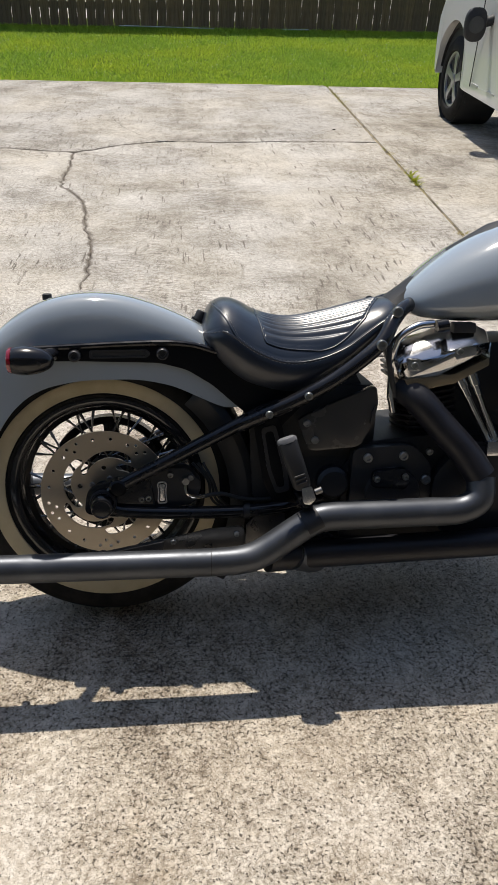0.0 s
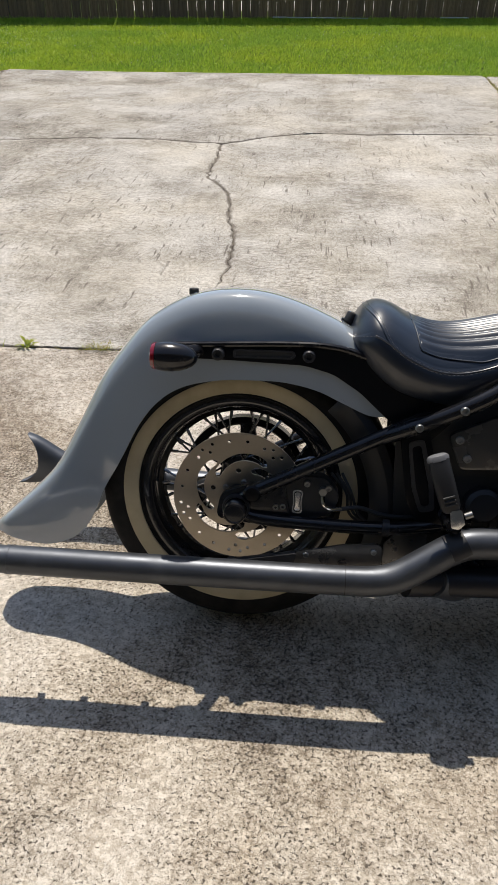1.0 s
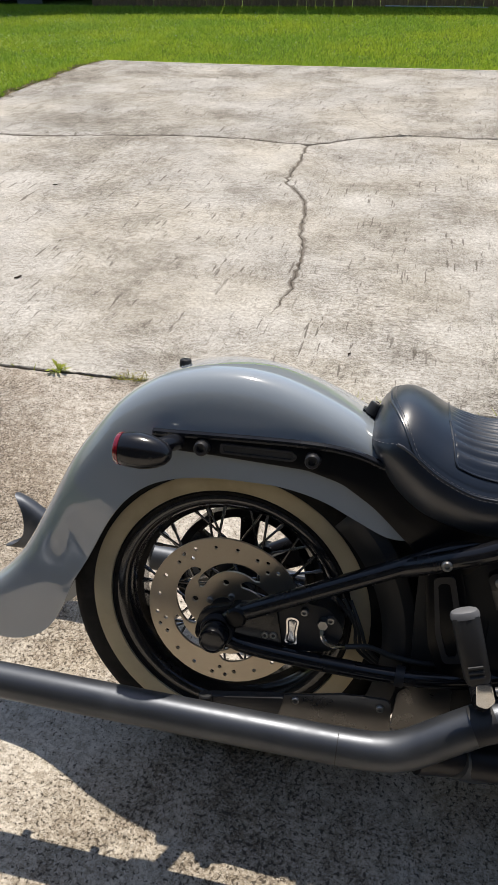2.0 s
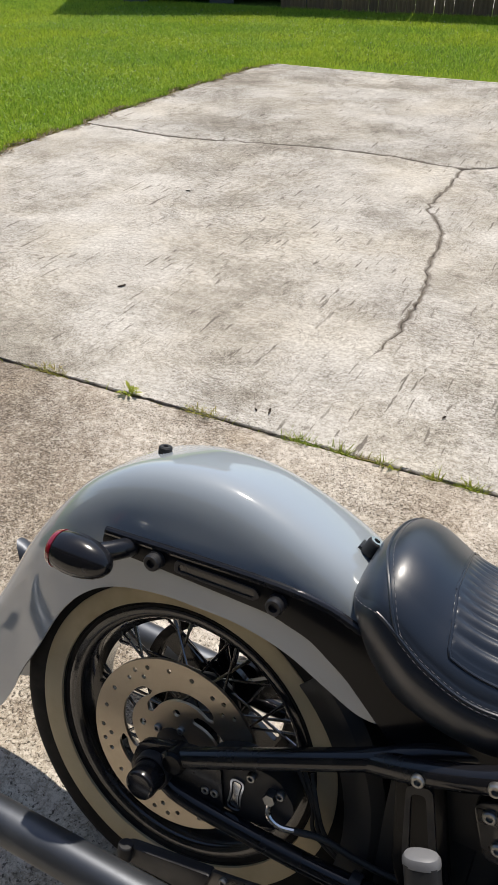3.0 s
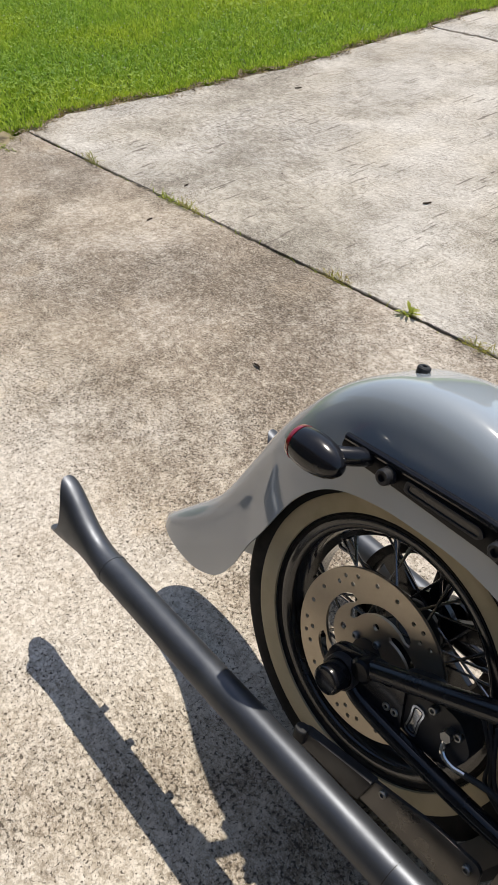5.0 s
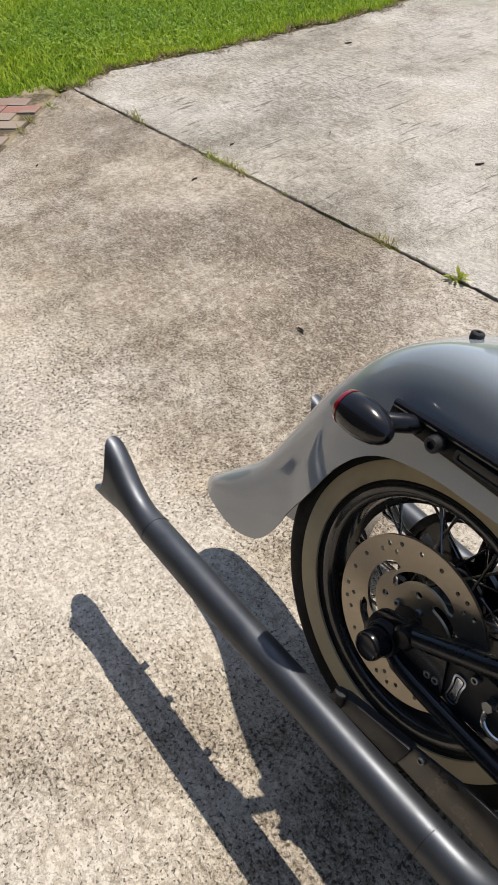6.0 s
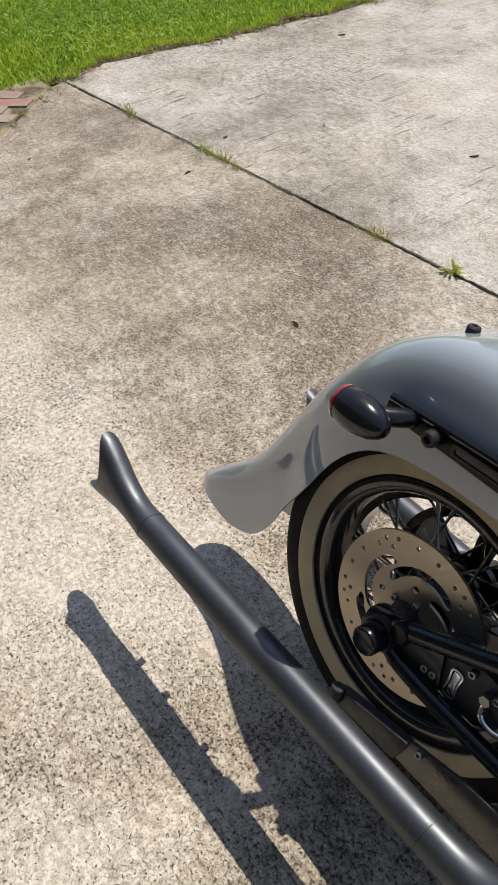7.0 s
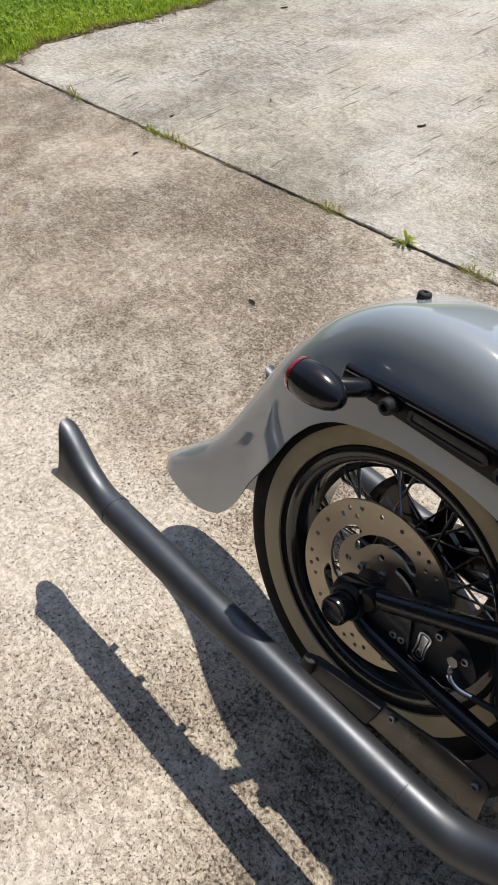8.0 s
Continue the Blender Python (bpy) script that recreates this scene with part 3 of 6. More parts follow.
def wheel(cx, disc_side):
    """A laced wheel with whitewall tyre; returns its rim, which carries the other pieces."""
    c = (cx, 0, AX)
    rim = part("wheel", lathe([(-0.044, 0.198), (-0.051, 0.204), (-0.054, 0.213), (-0.0525, 0.2195), (-0.048, 0.2195), (-0.046, 0.213), (-0.043, 0.208), (-0.026, 0.2025), (-0.018, 0.190), (0.018, 0.190),
                               (0.026, 0.2025), (0.043, 0.208), (0.046, 0.213), (0.048, 0.2195), (0.0525, 0.2195), (0.054, 0.213), (0.051, 0.204), (0.044, 0.198), (0.022, 0.192), (0.014, 0.181), (-0.014, 0.181), (-0.022, 0.192)],
                              c, 72, closed=True), M["rim"], bike, "gloss black laced steel wheel rim")
    side = [(0.045, 0.212), (0.053, 0.222), (0.0565, 0.234), (0.0600, 0.250), (0.0625, 0.266), (0.0635, 0.279), (0.0615, 0.292), (0.056, 0.303), (0.046, 0.311), (0.032, 0.3175), (0.015, 0.3215)]
    prof = [(-a, r) for a, r in side] + [(0, 0.323)] + [(a, r) for a, r in side[::-1]]
    tyre = part("tyre", lathe(prof, c, 96), M["rubber"], rim, "black rubber tyre")
    for s in (-1, 1):
        band = [(s * 0.0550, 0.2300), (s * 0.0592, 0.2308), (s * 0.0622, 0.2480), (s * 0.0640, 0.2610), (s * 0.0632, 0.2635), (s * 0.061, 0.2635)]
        part("whitewall", lathe(band, c, 96), M["whitewall"], rim, "cream whitewall band")
        ring = [(s * 0.053, 0.2245), (s * 0.0565, 0.2260), (s * 0.055, 0.2285)]
        part("sidewall_rib", lathe(ring, c, 96), M["rubber"], rim)
    part("hub", lathe([(-0.078, 0), (-0.078, 0.030), (-0.052, 0.034), (-0.050, 0.056), (-0.040, 0.058), (-0.036, 0.036), (0.036, 0.036), (0.040, 0.058), (0.050, 0.056), (0.052, 0.034), (0.07, 0.03), (0.07, 0)], c, 40), M["satin"], rim, "black hub")
    # spokes: two flanges, each laced forwards and backwards
    for s in (-1, 1):
        for lean in (-1, 1):
            a, b = radians(0), radians(46 * lean)
            p = Vector((0.053 * math.cos(a), s * (0.045 + 0.003 * lean), 0.053 * math.sin(a)))
            q = Vector((0.189 * math.cos(b), s * 0.012, 0.189 * math.sin(b)))
            bm = tube([p, p.lerp(q, 0.86), p.lerp(q, 0.865), q], [0.0025, 0.0025, 0.0038, 0.0038], 7)
            me = finish(bm)
            me.materials.append(M["spoke"])
            for i in range(10):
                ob = part("spoke", me, None, rim)
                ob.matrix_basis = Matrix.Translation(c) @ Matrix.Rotation(radians(36 * i + (9 if lean > 0 else 0) + (4.5 if s > 0 else 0) + 18 * (s > 0)), 4, "Y")
    # drilled brake disc with curved slots round its carrier
    holes = [circle2(0, 0, 0.026, 24)]

    def spiral_slot(a0):
        """A long slot that winds inwards from the rim band to the carrier; both ends are rounded."""
        mid = [(0, 0.0935), (14, 0.0960), (38, 0.0915), (64, 0.0800), (90, 0.0665)]
        line = [(radians(a0 + 90 * j / 20), curve_at(mid, 90 * j / 20)) for j in range(21)]
        half = [0.0082 * min(1.0, math.sqrt(max(0.0, 1 - (1 - min(j, 20 - j) / 2.2) ** 2)) if min(j, 20 - j) < 2.2 else 1.0) + 0.0006 for j in range(21)]
        return [((r + w) * math.cos(a), (r + w) * math.sin(a)) for (a, r), w in zip(line, half)] + [((r - w) * math.cos(a), (r - w) * math.sin(a)) for (a, r), w in zip(line[::-1], half[::-1])]

    for i in range(5):
        b = 72 * i + 122
        holes.append(spiral_slot(b))
        am = radians(b - 30)
        holes.append(circle2(0.060 * math.cos(am), 0.060 * math.sin(am), 0.0060, 14))
        for da, r in ((-4, 0.1320), (2, 0.1180), (7, 0.1325), (15, 0.1250), (33, 0.1280), (51, 0.1285)):
            h = radians(b + da)
            holes.append(circle2(r * math.cos(h), r * math.sin(h), 0.0040, 10))
    bm = filled(circle2(0, 0, 0.1465, 96), holes, disc_side * 0.0715, disc_side * 0.0770)
    bmesh.ops.translate(bm, verts=bm.verts[:], vec=(cx, 0, AX))
    part("brake_disc", bm, M["disc"], rim, "drilled steel brake disc with curved slots")
    for i in range(5):
        a = radians(72 * i + 1)
        part("disc_bolt", bolt(cx + 0.036 * math.cos(a), disc_side * 0.077, AX + 0.036 * math.sin(a), 0.0065, 0.006, disc_side, 12), M["zinc"], rim)
    return rim


k = Mat("chrome_spoke", (0.26, 0.26, 0.265), 0.24, metal=1.0)
M["spoke"] = k.m
rear = wheel(0.0, -1)
windows = [[(q * math.cos(a), AX + q * math.sin(a)) for q, a in [(0.124, radians(60 * i + 37 + 42 * j / 9)) for j in range(10)] + [(0.060, radians(60 * i + 43 + 30 * (1 - j / 5))) for j in range(6)]] for i in range(6)]
pulley = part("belt_pulley", filled(circle2(0, AX, 0.142, 72), [rounded(w_, 0.010, 3) for w_ in windows] + [circle2(0, AX, 0.026, 20)], 0.078, 0.090), M["gloss"], rear, "black final drive pulley with cast windows")
part("pulley_rim", lathe([(0.068, 0.130), (0.068, 0.145), (0.100, 0.145), (0.100, 0.130)], (0, 0, AX), 72, closed=True), M["strut"], rear)

# rear fender: crest line and lower edge, joined by rounded sections
CREST = [(-0.594, 0.198), (-0.574, 0.216), (-0.523, 0.264), (-0.434, 0.355), (-0.370, 0.469), (-0.316, 0.574), (-0.264, 0.648), (-0.210, 0.709), (-0.145, 0.752), (-0.082, 0.773), (-0.019, 0.780),
         (0.043, 0.776), (0.104, 0.761), (0.168, 0.737), (0.226, 0.708), (0.285, 0.665), (0.335, 0.610), (0.36, 0.565)]
# lower edge with its half width: the tail ends in a rounded tongue
EDGE = [(-0.592, 0.022, 0.196), (-0.578, 0.042, 0.195), (-0.557, 0.056, 0.194), (-0.535, 0.062, 0.186), (-0.495, 0.065, 0.178), (-0.440, 0.066, 0.176), (-0.387, 0.067, 0.195), (-0.353, 0.069, 0.226), (-0.326, 0.072, 0.274), (-0.303, 0.076, 0.330),
        (-0.267, 0.086, 0.394), (-0.218, 0.096, 0.489), (-0.172, 0.102, 0.545), (-0.121, 0.104, 0.577),
        (-0.050, 0.104, 0.594), (0.020, 0.104, 0.598), (0.089, 0.104, 0.597), (0.158, 0.104, 0.583), (0.218, 0.104, 0.557), (0.269, 0.104, 0.536), (0.311, 0.104, 0.535)]
N_F, N_S = 110, 20
crest = even(catmull([(x, 0, z) for x, z in CREST], 6), N_F)
edge = even(catmull(EDGE, 6), N_F)


def fender_line(i, y_sign, count=N_S):
    """Half a section of the fender, from the crest to one edge."""
    out = []
    for s in range(count + 1):
        th = 0.5 * math.pi * s / count
        y = math.sin(th) ** (2 / 4.5)
        d = 1 - math.cos(th) ** (2 / 4.5)
        p = crest[i].lerp(edge[i], d)
        out.append(Vector((p.x, y_sign * edge[i].y * y, p.z)))
    return out


bm = bmesh.new()
loft(bm, [fender_line(i, 1)[::-1] + fender_line(i, -1)[1:] for i in range(N_F)], closed=False)
fender = part("rear_fender", bm, M["paint"], bike, "gloss grey flared rear fender", sharp=60)
mod = fender.modifiers.new("thickness", "SOLIDIFY")
mod.thickness, mod.offset = 0.003, -1
crisp(fender)
part("fender_knob", lathe([(0, 0.0), (0, 0.009), (0.002, 0.0105), (0.014, 0.0105), (0.016, 0.0085), (0.016, 0.004), (0.013, 0.003), (0.013, 0)], (-0.118, 0.0, 0.757), 20, "z"), M["crinkle"], fender, "black knurled seat knob")
part("knob_tab", box((0.219, 0, 0.7140), (0.036, 0.024, 0.006), 0.002, rot=Matrix.Rotation(radians(27), 4, "Y")), M["satin"], fender)
knob2 = lathe([(0, 0.0), (0, 0.012), (0.018, 0.012), (0.021, 0.010), (0.021, 0.005), (0.018, 0.004), (0.018, 0)], (0, 0, 0), 20, "z")
bmesh.ops.transform(knob2, matrix=Matrix.Translation((0.218, -0.008, 0.7165)) @ Matrix.Rotation(radians(24), 4, "Y"), verts=knob2.verts[:])
tip2 = part("fender_knob", knob2, M["crinkle"], fender, "black seat mounting knob")
washer = lathe([(0.0172, 0.0045), (0.0178, 0.0085), (0.0195, 0.0085), (0.0195, 0.0045)], (0, 0, 0), 20, "z", closed=True)
bmesh.ops.transform(washer, matrix=Matrix.Translation((0.218, -0.008, 0.7195)) @ Matrix.Rotation(radians(24), 4, "Y"), verts=washer.verts[:])
part("washer", washer, M["chrome"], tip2, "bright washer")

# fender struts and turn signals
for s in (-1, 1):
    strut_poly = rounded([(-0.140, 0.666), (0.10, 0.679), (0.195, 0.676), (0.255, 0.660), (0.33, 0.640), (0.41, 0.618), (0.47, 0.612), (0.452, 0.546), (0.395, 0.486), (0.338, 0.507), (0.300, 0.538), (0.246, 0.586), (0.189, 0.621), (0.130, 0.636), (-0.03, 0.640), (-0.140, 0.640)], 0.014)
    strut = part("fender_strut", prism(strut_poly, s * 0.1050, s * 0.1125, 0.0015), M["strut"], bike, "gloss black fender strut")
    part("strut_ridge", tube(catmull([(-0.136, s * 0.110, 0.667), (0.10, s * 0.112, 0.679), (0.195, s * 0.112, 0.676), (0.255, s * 0.112, 0.660), (0.30, s * 0.112, 0.648)], 8), 0.0065, 10), M["gloss"], strut)
    slot = rounded([(-0.018, 0.646), (0.105, 0.648), (0.113, 0.656), (0.105, 0.666), (-0.018, 0.664)], 0.006)
    inner = rounded([(-0.012, 0.6495), (0.102, 0.6515), (0.106, 0.656), (0.102, 0.6625), (-0.012, 0.6605)], 0.004)
    part("strut_panel", prism(inner, s * 0.1125, s * 0.1135), M["mirror_black"], strut)
    part("strut_insert", filled(slot, [inner], s * 0.1125, s * 0.1160), M["satin"], strut)
    for x, z in ((-0.048, 0.653), (0.138, 0.657)):
        part("strut_spacer", lathe([(s * 0.1125, 0), (s * 0.1125, 0.0135), (s * 0.119, 0.0135), (s * 0.119, 0.011), (s * 0.119, 0)], (x, 0, z), 20), M["satin"], strut)
        part("strut_bolt", bolt(x, s * 0.119, z, 0.0125, 0.011, s), M["satin"], strut, "black socket bolt")
    # bullet signal: axis along x, lens to the rear
    sig = part("turn_signal", lathe([(-0.166, 0.0262), (-0.158, 0.0284), (-0.146, 0.0298), (-0.132, 0.0296), (-0.117, 0.0274), (-0.103, 0.0232), (-0.092, 0.0175), (-0.085, 0.0105), (-0.0825, 0.005), (-0.082, 0.0)], (0, s * 0.174, 0.653), 32, "x"), M["gloss"], bike, "black bullet turn signal")
    part("signal_lens", lathe([(-0.172, 0.0235), (-0.1745, 0.0200), (-0.1775, 0.0120), (-0.1785, 0.0)], (0, s * 0.174, 0.653), 32, "x"), M["smoked"], sig, "smoked lens")
    part("lens_ring", lathe([(-0.165, 0.0266), (-0.1655, 0.0276), (-0.1705, 0.0268), (-0.1735, 0.0250), (-0.1735, 0.0228), (-0.168, 0.0224)], (0, s * 0.174, 0.653), 32, "x"), M["red"], sig, "red lens ring")
    part("signal_stem", tube(catmull([(-0.124, s * 0.160, 0.654), (-0.112, s * 0.145, 0.655), (-0.100, s * 0.126, 0.656), (-0.092, s * 0.108, 0.656)], 5), [0.0145] * 16, 16), M["gloss"], sig)

# swing arm, axle castings and drive-side arm
for s in (-1, 1):
    arm = part("swing_arm", tube(catmull([(0.010, s * 0.118, 0.340), (0.045, s * 0.128, 0.366), (0.20, s * 0.132, 0.449), (0.31, s * 0.130, 0.506), (0.36, s * 0.115, 0.530), (0.45, s * 0.09, 0.555)], 6), 0.0155, 16), M["gloss"], bike, "gloss black tubular swing arm")
    part("lower_tube", tube(catmull([(0.005, s * 0.120, 0.318), (0.05, s * 0.130, 0.302), (0.20, s * 0.134, 0.297), (0.33, s * 0.132, 0.298), (0.42, s * 0.12, 0.305), (0.50, s * 0.10, 0.315)], 6), 0.0145, 16), M["gloss"], arm)
    part("dropout", prism(rounded([(-0.045, 0.295), (-0.035, 0.355), (0.03, 0.378), *(((0.10, 0.39), (0.12, 0.30), (0.05, 0.285)) if s < 0 else ((0.05, 0.375), (0.04, 0.30)))], 0.012 if s > 0 else 0.02), s * 0.112, s * 0.128, 0.003), M["gloss"], arm)
    part("axle_boss", lathe([(s * 0.105, 0.0), (s * 0.105, 0.030), (s * 0.138, 0.030), (s * 0.142, 0.0285), (s * 0.142, 0.026), (s * 0.140, 0.025), (s * 0.140, 0)], (0.000, 0, AX + 0.004), 32), M["satin"], arm, "black axle boss")
    part("axle_nut", lathe([(s * 0.138, 0.0), (s * 0.138, 0.0245), (s * 0.168, 0.0240), (s * 0.172, 0.0225), (s * 0.1735, 0.0195), (s * 0.1725, 0.0180), (s * 0.1740, 0.0)], (0.000, 0, AX + 0.004), 32), M["gloss"], arm)
    part("adjuster_boss", lathe([(s * 0.112, 0), (s * 0.112, 0.019), (s * 0.142, 0.019), (s * 0.146, 0.015), (s * 0.147, 0)], (0.034, 0, 0.360), 24), M["strut"], arm)
    part("clamp_collar", tube([(0.315, s * 0.1305, 0.298), (0.330, s * 0.132, 0.298)], 0.0185, 16), M["satin"], arm)

# brake caliper, badge, hose and fittings
caliper = part("brake_caliper", prism(rounded([(0.072, 0.315), (0.072, 0.375), (0.12, 0.402), (0.19, 0.398), (0.222, 0.360), (0.205, 0.315), (0.15, 0.304)], 0.016), -0.080, -0.122, 0.005), M["satin"], bike, "black rear brake caliper")
oval = [(0.131 + a, 0.343 + b) for a, b in rounded([(-0.0125, -0.027), (0.0125, -0.027), (0.0085, 0.0), (0.0125, 0.027), (-0.0125, 0.027), (-0.0085, 0.0)], 0.012)]
oval_in = [(0.131 + a, 0.343 + b) for a, b in rounded([(-0.0092, -0.0235), (0.0092, -0.0235), (0.0058, 0.0), (0.0092, 0.0235), (-0.0092, 0.0235), (-0.0058, 0.0)], 0.009)]
part("badge_rim", filled(oval, [oval_in], -0.122, -0.1255), M["chrome"], caliper, "bright badge rim")
badge = [(0.131 + a, 0.343 + b) for a, b in rounded([(-0.0068, -0.021), (0.0068, -0.021), (0.0040, 0.0), (0.0068, 0.021), (-0.0068, 0.021), (-0.0040, 0.0)], 0.007)]
part("badge", prism(badge, -0.122, -0.1245, 0.0008), M["alloy"], caliper, "bright oval badge")
for x, z in ((0.085, 0.328), (0.100, 0.330), (0.196, 0.378), (0.150, 0.385)):
    part("caliper_pin", bolt(x, -0.122, z, 0.007, 0.008, -1, 14), M["zinc"], caliper)
part("bleed_plate", prism([(0.066, 0.322), (0.098, 0.330), (0.102, 0.322), (0.072, 0.314)], -0.122, -0.1245), M["zinc"], caliper)
part("banjo_fitting", tube(catmull([(0.184, -0.124, 0.372), (0.184, -0.130, 0.352), (0.190, -0.133, 0.340), (0.206, -0.133, 0.334), (0.225, -0.128, 0.334)], 5), 0.0046, 10), M["chrome"], caliper, "bright brake fitting")
part("banjo_bolt", lathe([(-0.122, 0), (-0.122, 0.009), (-0.138, 0.009), (-0.138, 0)], (0.184, 0, 0.372), 6), M["zinc"], caliper)
part("brake_hose", tube(catmull([(0.225, -0.128, 0.334), (0.265, -0.120, 0.336), (0.31, -0.110, 0.320), (0.37, -0.105, 0.315), (0.45, -0.10, 0.33)], 6), 0.0048, 10), M["hose"], caliper)
for i in range(3):
    part("cable", tube(catmull([(0.20 + 0.012 * i, -0.085, 0.40), (0.235 + 0.006 * i, -0.095 - 0.004 * i, 0.36), (0.245 + 0.010 * i, -0.09, 0.31), (0.29 + 0.01 * i, -0.085, 0.275)], 6), 0.0032, 8), M["hose"], caliper)

part("belt_guard", prism(rounded([(0.135, 0.225), (0.125, 0.30), (0.135, 0.40), (0.20, 0.43), (0.34, 0.42), (0.56, 0.41), (0.56, 0.15), (0.32, 0.145), (0.17, 0.175)], 0.025), 0.078, 0.088, 0.003), M["crinkle"], bike, "black drive belt guard")

# inner mudguard and frame round the front of the wheel
bm = bmesh.new()
rings = []
for i in range(23):
    a = radians(-38 + 88 * i / 22)
    r = 0.346
    sec = [(-0.098, r - 0.060), (-0.104, r - 0.02), (-0.094, r - 0.002), (-0.06, r + 0.004), (0.06, r + 0.004), (0.094, r - 0.002), (0.104, r - 0.02), (0.098, r - 0.060)]
    rings.append([(q * math.cos(a), y, AX + q * math.sin(a)) for y, q in sec])
loft(bm, rings, closed=False)
guard = part("inner_mudguard", bm, M["crinkle"], bike, "black plastic inner mudguard")
mod = guard.modifiers.new("thickness", "SOLIDIFY")
mod.thickness = 0.003
for s in (-1, 1):
    part("mudguard_side", prism(rounded([(0.330, 0.480), (0.35, 0.560), (0.41, 0.54), (0.42, 0.25), (0.345, 0.245), (0.338, 0.32), (0.332, 0.41)], 0.012), s * 0.094, s * 0.101, 0.002), M["crinkle"], guard)
    part("frame_plate", prism(rounded([(0.335, 0.505), (0.392, 0.520), (0.425, 0.40), (0.455, 0.30), (0.40, 0.285), (0.360, 0.36)], 0.018), s * 0.112, s * 0.130, 0.004), M["strut"], bike, "gloss black frame plate")
    part("frame_casting", filled(rounded([(0.352, 0.492), (0.384, 0.500), (0.412, 0.40), (0.420, 0.345), (0.388, 0.338), (0.368, 0.39)], 0.010), [rounded([(0.360, 0.482), (0.378, 0.487), (0.402, 0.40), (0.408, 0.355), (0.392, 0.352), (0.376, 0.395)], 0.008)], s * 0.130, s * 0.134), M["satin"], bike)
    rail = part("frame_rail", tube(catmull([(0.30, s * 0.128, 0.497), (0.366, s * 0.150, 0.532), (0.448, s * 0.163, 0.574), (0.525, s * 0.163, 0.620), (0.603, s * 0.150, 0.680), (0.640, s * 0.118, 0.728), (0.672, s * 0.085, 0.752), (0.72, s * 0.04, 0.760), (0.85, s * 0.02, 0.76), (1.10, s * 0.02, 0.85)], 7), 0.0165, 16), M["gloss"], bike, "gloss black frame rail")
    for x, y, z, r in ((0.366, 0.164, 0.532, 0.0085), (0.448, 0.178, 0.575, 0.0088), (0.604, 0.164, 0.682, 0.0115), (0.645, 0.128, 0.748, 0.0118)):
        part("rail_bolt", bolt(x, s * y, z, r, 0.008, s), M["zinc"], rail, "bright socket bolt")
    part("down_tube", tube(catmull([(1.12, s * 0.03, 0.86), (1.16, s * 0.10, 0.60), (1.14, s * 0.14, 0.30), (1.05, s * 0.13, 0.20), (0.80, s * 0.13, 0.195), (0.55, s * 0.13, 0.20), (0.46, s * 0.125, 0.30)], 7), 0.0165, 14), M["gloss"], bike, "gloss black frame tube")

# solo seat: grid over length and width
S_TOP = [(0.222, 0.700), (0.232, 0.735), (0.250, 0.757), (0.276, 0.766), (0.306, 0.760), (0.345, 0.740), (0.385, 0.725), (0.436, 0.722), (0.513, 0.737), (0.591, 0.757), (0.645, 0.768), (0.660, 0.764)]
S_LOW = [(0.222, 0.690), (0.240, 0.668), (0.276, 0.628), (0.324, 0.596), (0.398, 0.577), (0.448, 0.577), (0.520, 0.612), (0.580, 0.655), (0.620, 0.690), (0.645, 0.712), (0.660, 0.722)]
S_W = [(0.222, 0.070), (0.235, 0.108), (0.260, 0.134), (0.300, 0.148), (0.360, 0.152), (0.430, 0.150), (0.500, 0.140), (0.560, 0.128), (0.610, 0.114), (0.645, 0.098), (0.660, 0.080)]


def insert_half(x):
    """Half width of the pleated panel."""
    if x < 0.345 or x > 0.628:
        return 0.0
    u = (x - 0.345) / 0.283
    return 0.126 * min(1.0, 0.30 + u / 0.07) ** 0.7 * (1 - max(0.0, u - 0.45) ** 2 * 2.0) * min(1.0, (1 - u) / 0.16) ** 0.5


S_SEAM = [(0.222, 0.694), (0.240, 0.704), (0.268, 0.715), (0.295, 0.704), (0.340, 0.674), (0.400, 0.651), (0.476, 0.655), (0.540, 0.677), (0.588, 0.708), (0.625, 0.730), (0.660, 0.742)]


def seat_point(x, v):
    """v from -1 (right lower edge) over the top to 1; the welted seam runs at 0.62."""
    w, zt, zl, zs = curve_at(S_W, x), curve_at(S_TOP, x), curve_at(S_LOW, x), curve_at(S_SEAM, x)
    zs = min(zs, zt - 0.004)
    zl = min(zl, zs - 0.006)
    a = abs(v)
    if a < 0.62:
        q = a / 0.62
        y = w * 0.93 * (q if q < 0.8 else 0.8 + 0.2 * (1 - (1 - (q - 0.8) / 0.2) ** 1.15))
        z = zt - (zt - zs) * (0.55 * q ** 2 + 0.45 * q ** 5)
        half = insert_half(x)
        if y < half:
            soft = min(1.0, (half - y) / 0.005) * min(1.0, max(0.0, (x - 0.347) / 0.03))
            z += soft * (0.0042 * abs(math.sin(math.pi * (y / 0.0165 + 0.5))) - 0.001)
        elif half and y < half + 0.007:
            z -= 0.0035 * (1 - (y - half) / 0.007)
    else:
        q = (a - 0.62) / 0.38
        y = w * (0.93 + 0.07 * math.sin(min(1.0, q / 0.42) * math.pi / 2) - 0.15 * max(0.0, (q - 0.42) / 0.58) ** 2)
        z = zs + (zl - zs) * q ** 1.1
    return Vector((x, math.copysign(y, v) if v else 0.0, z))


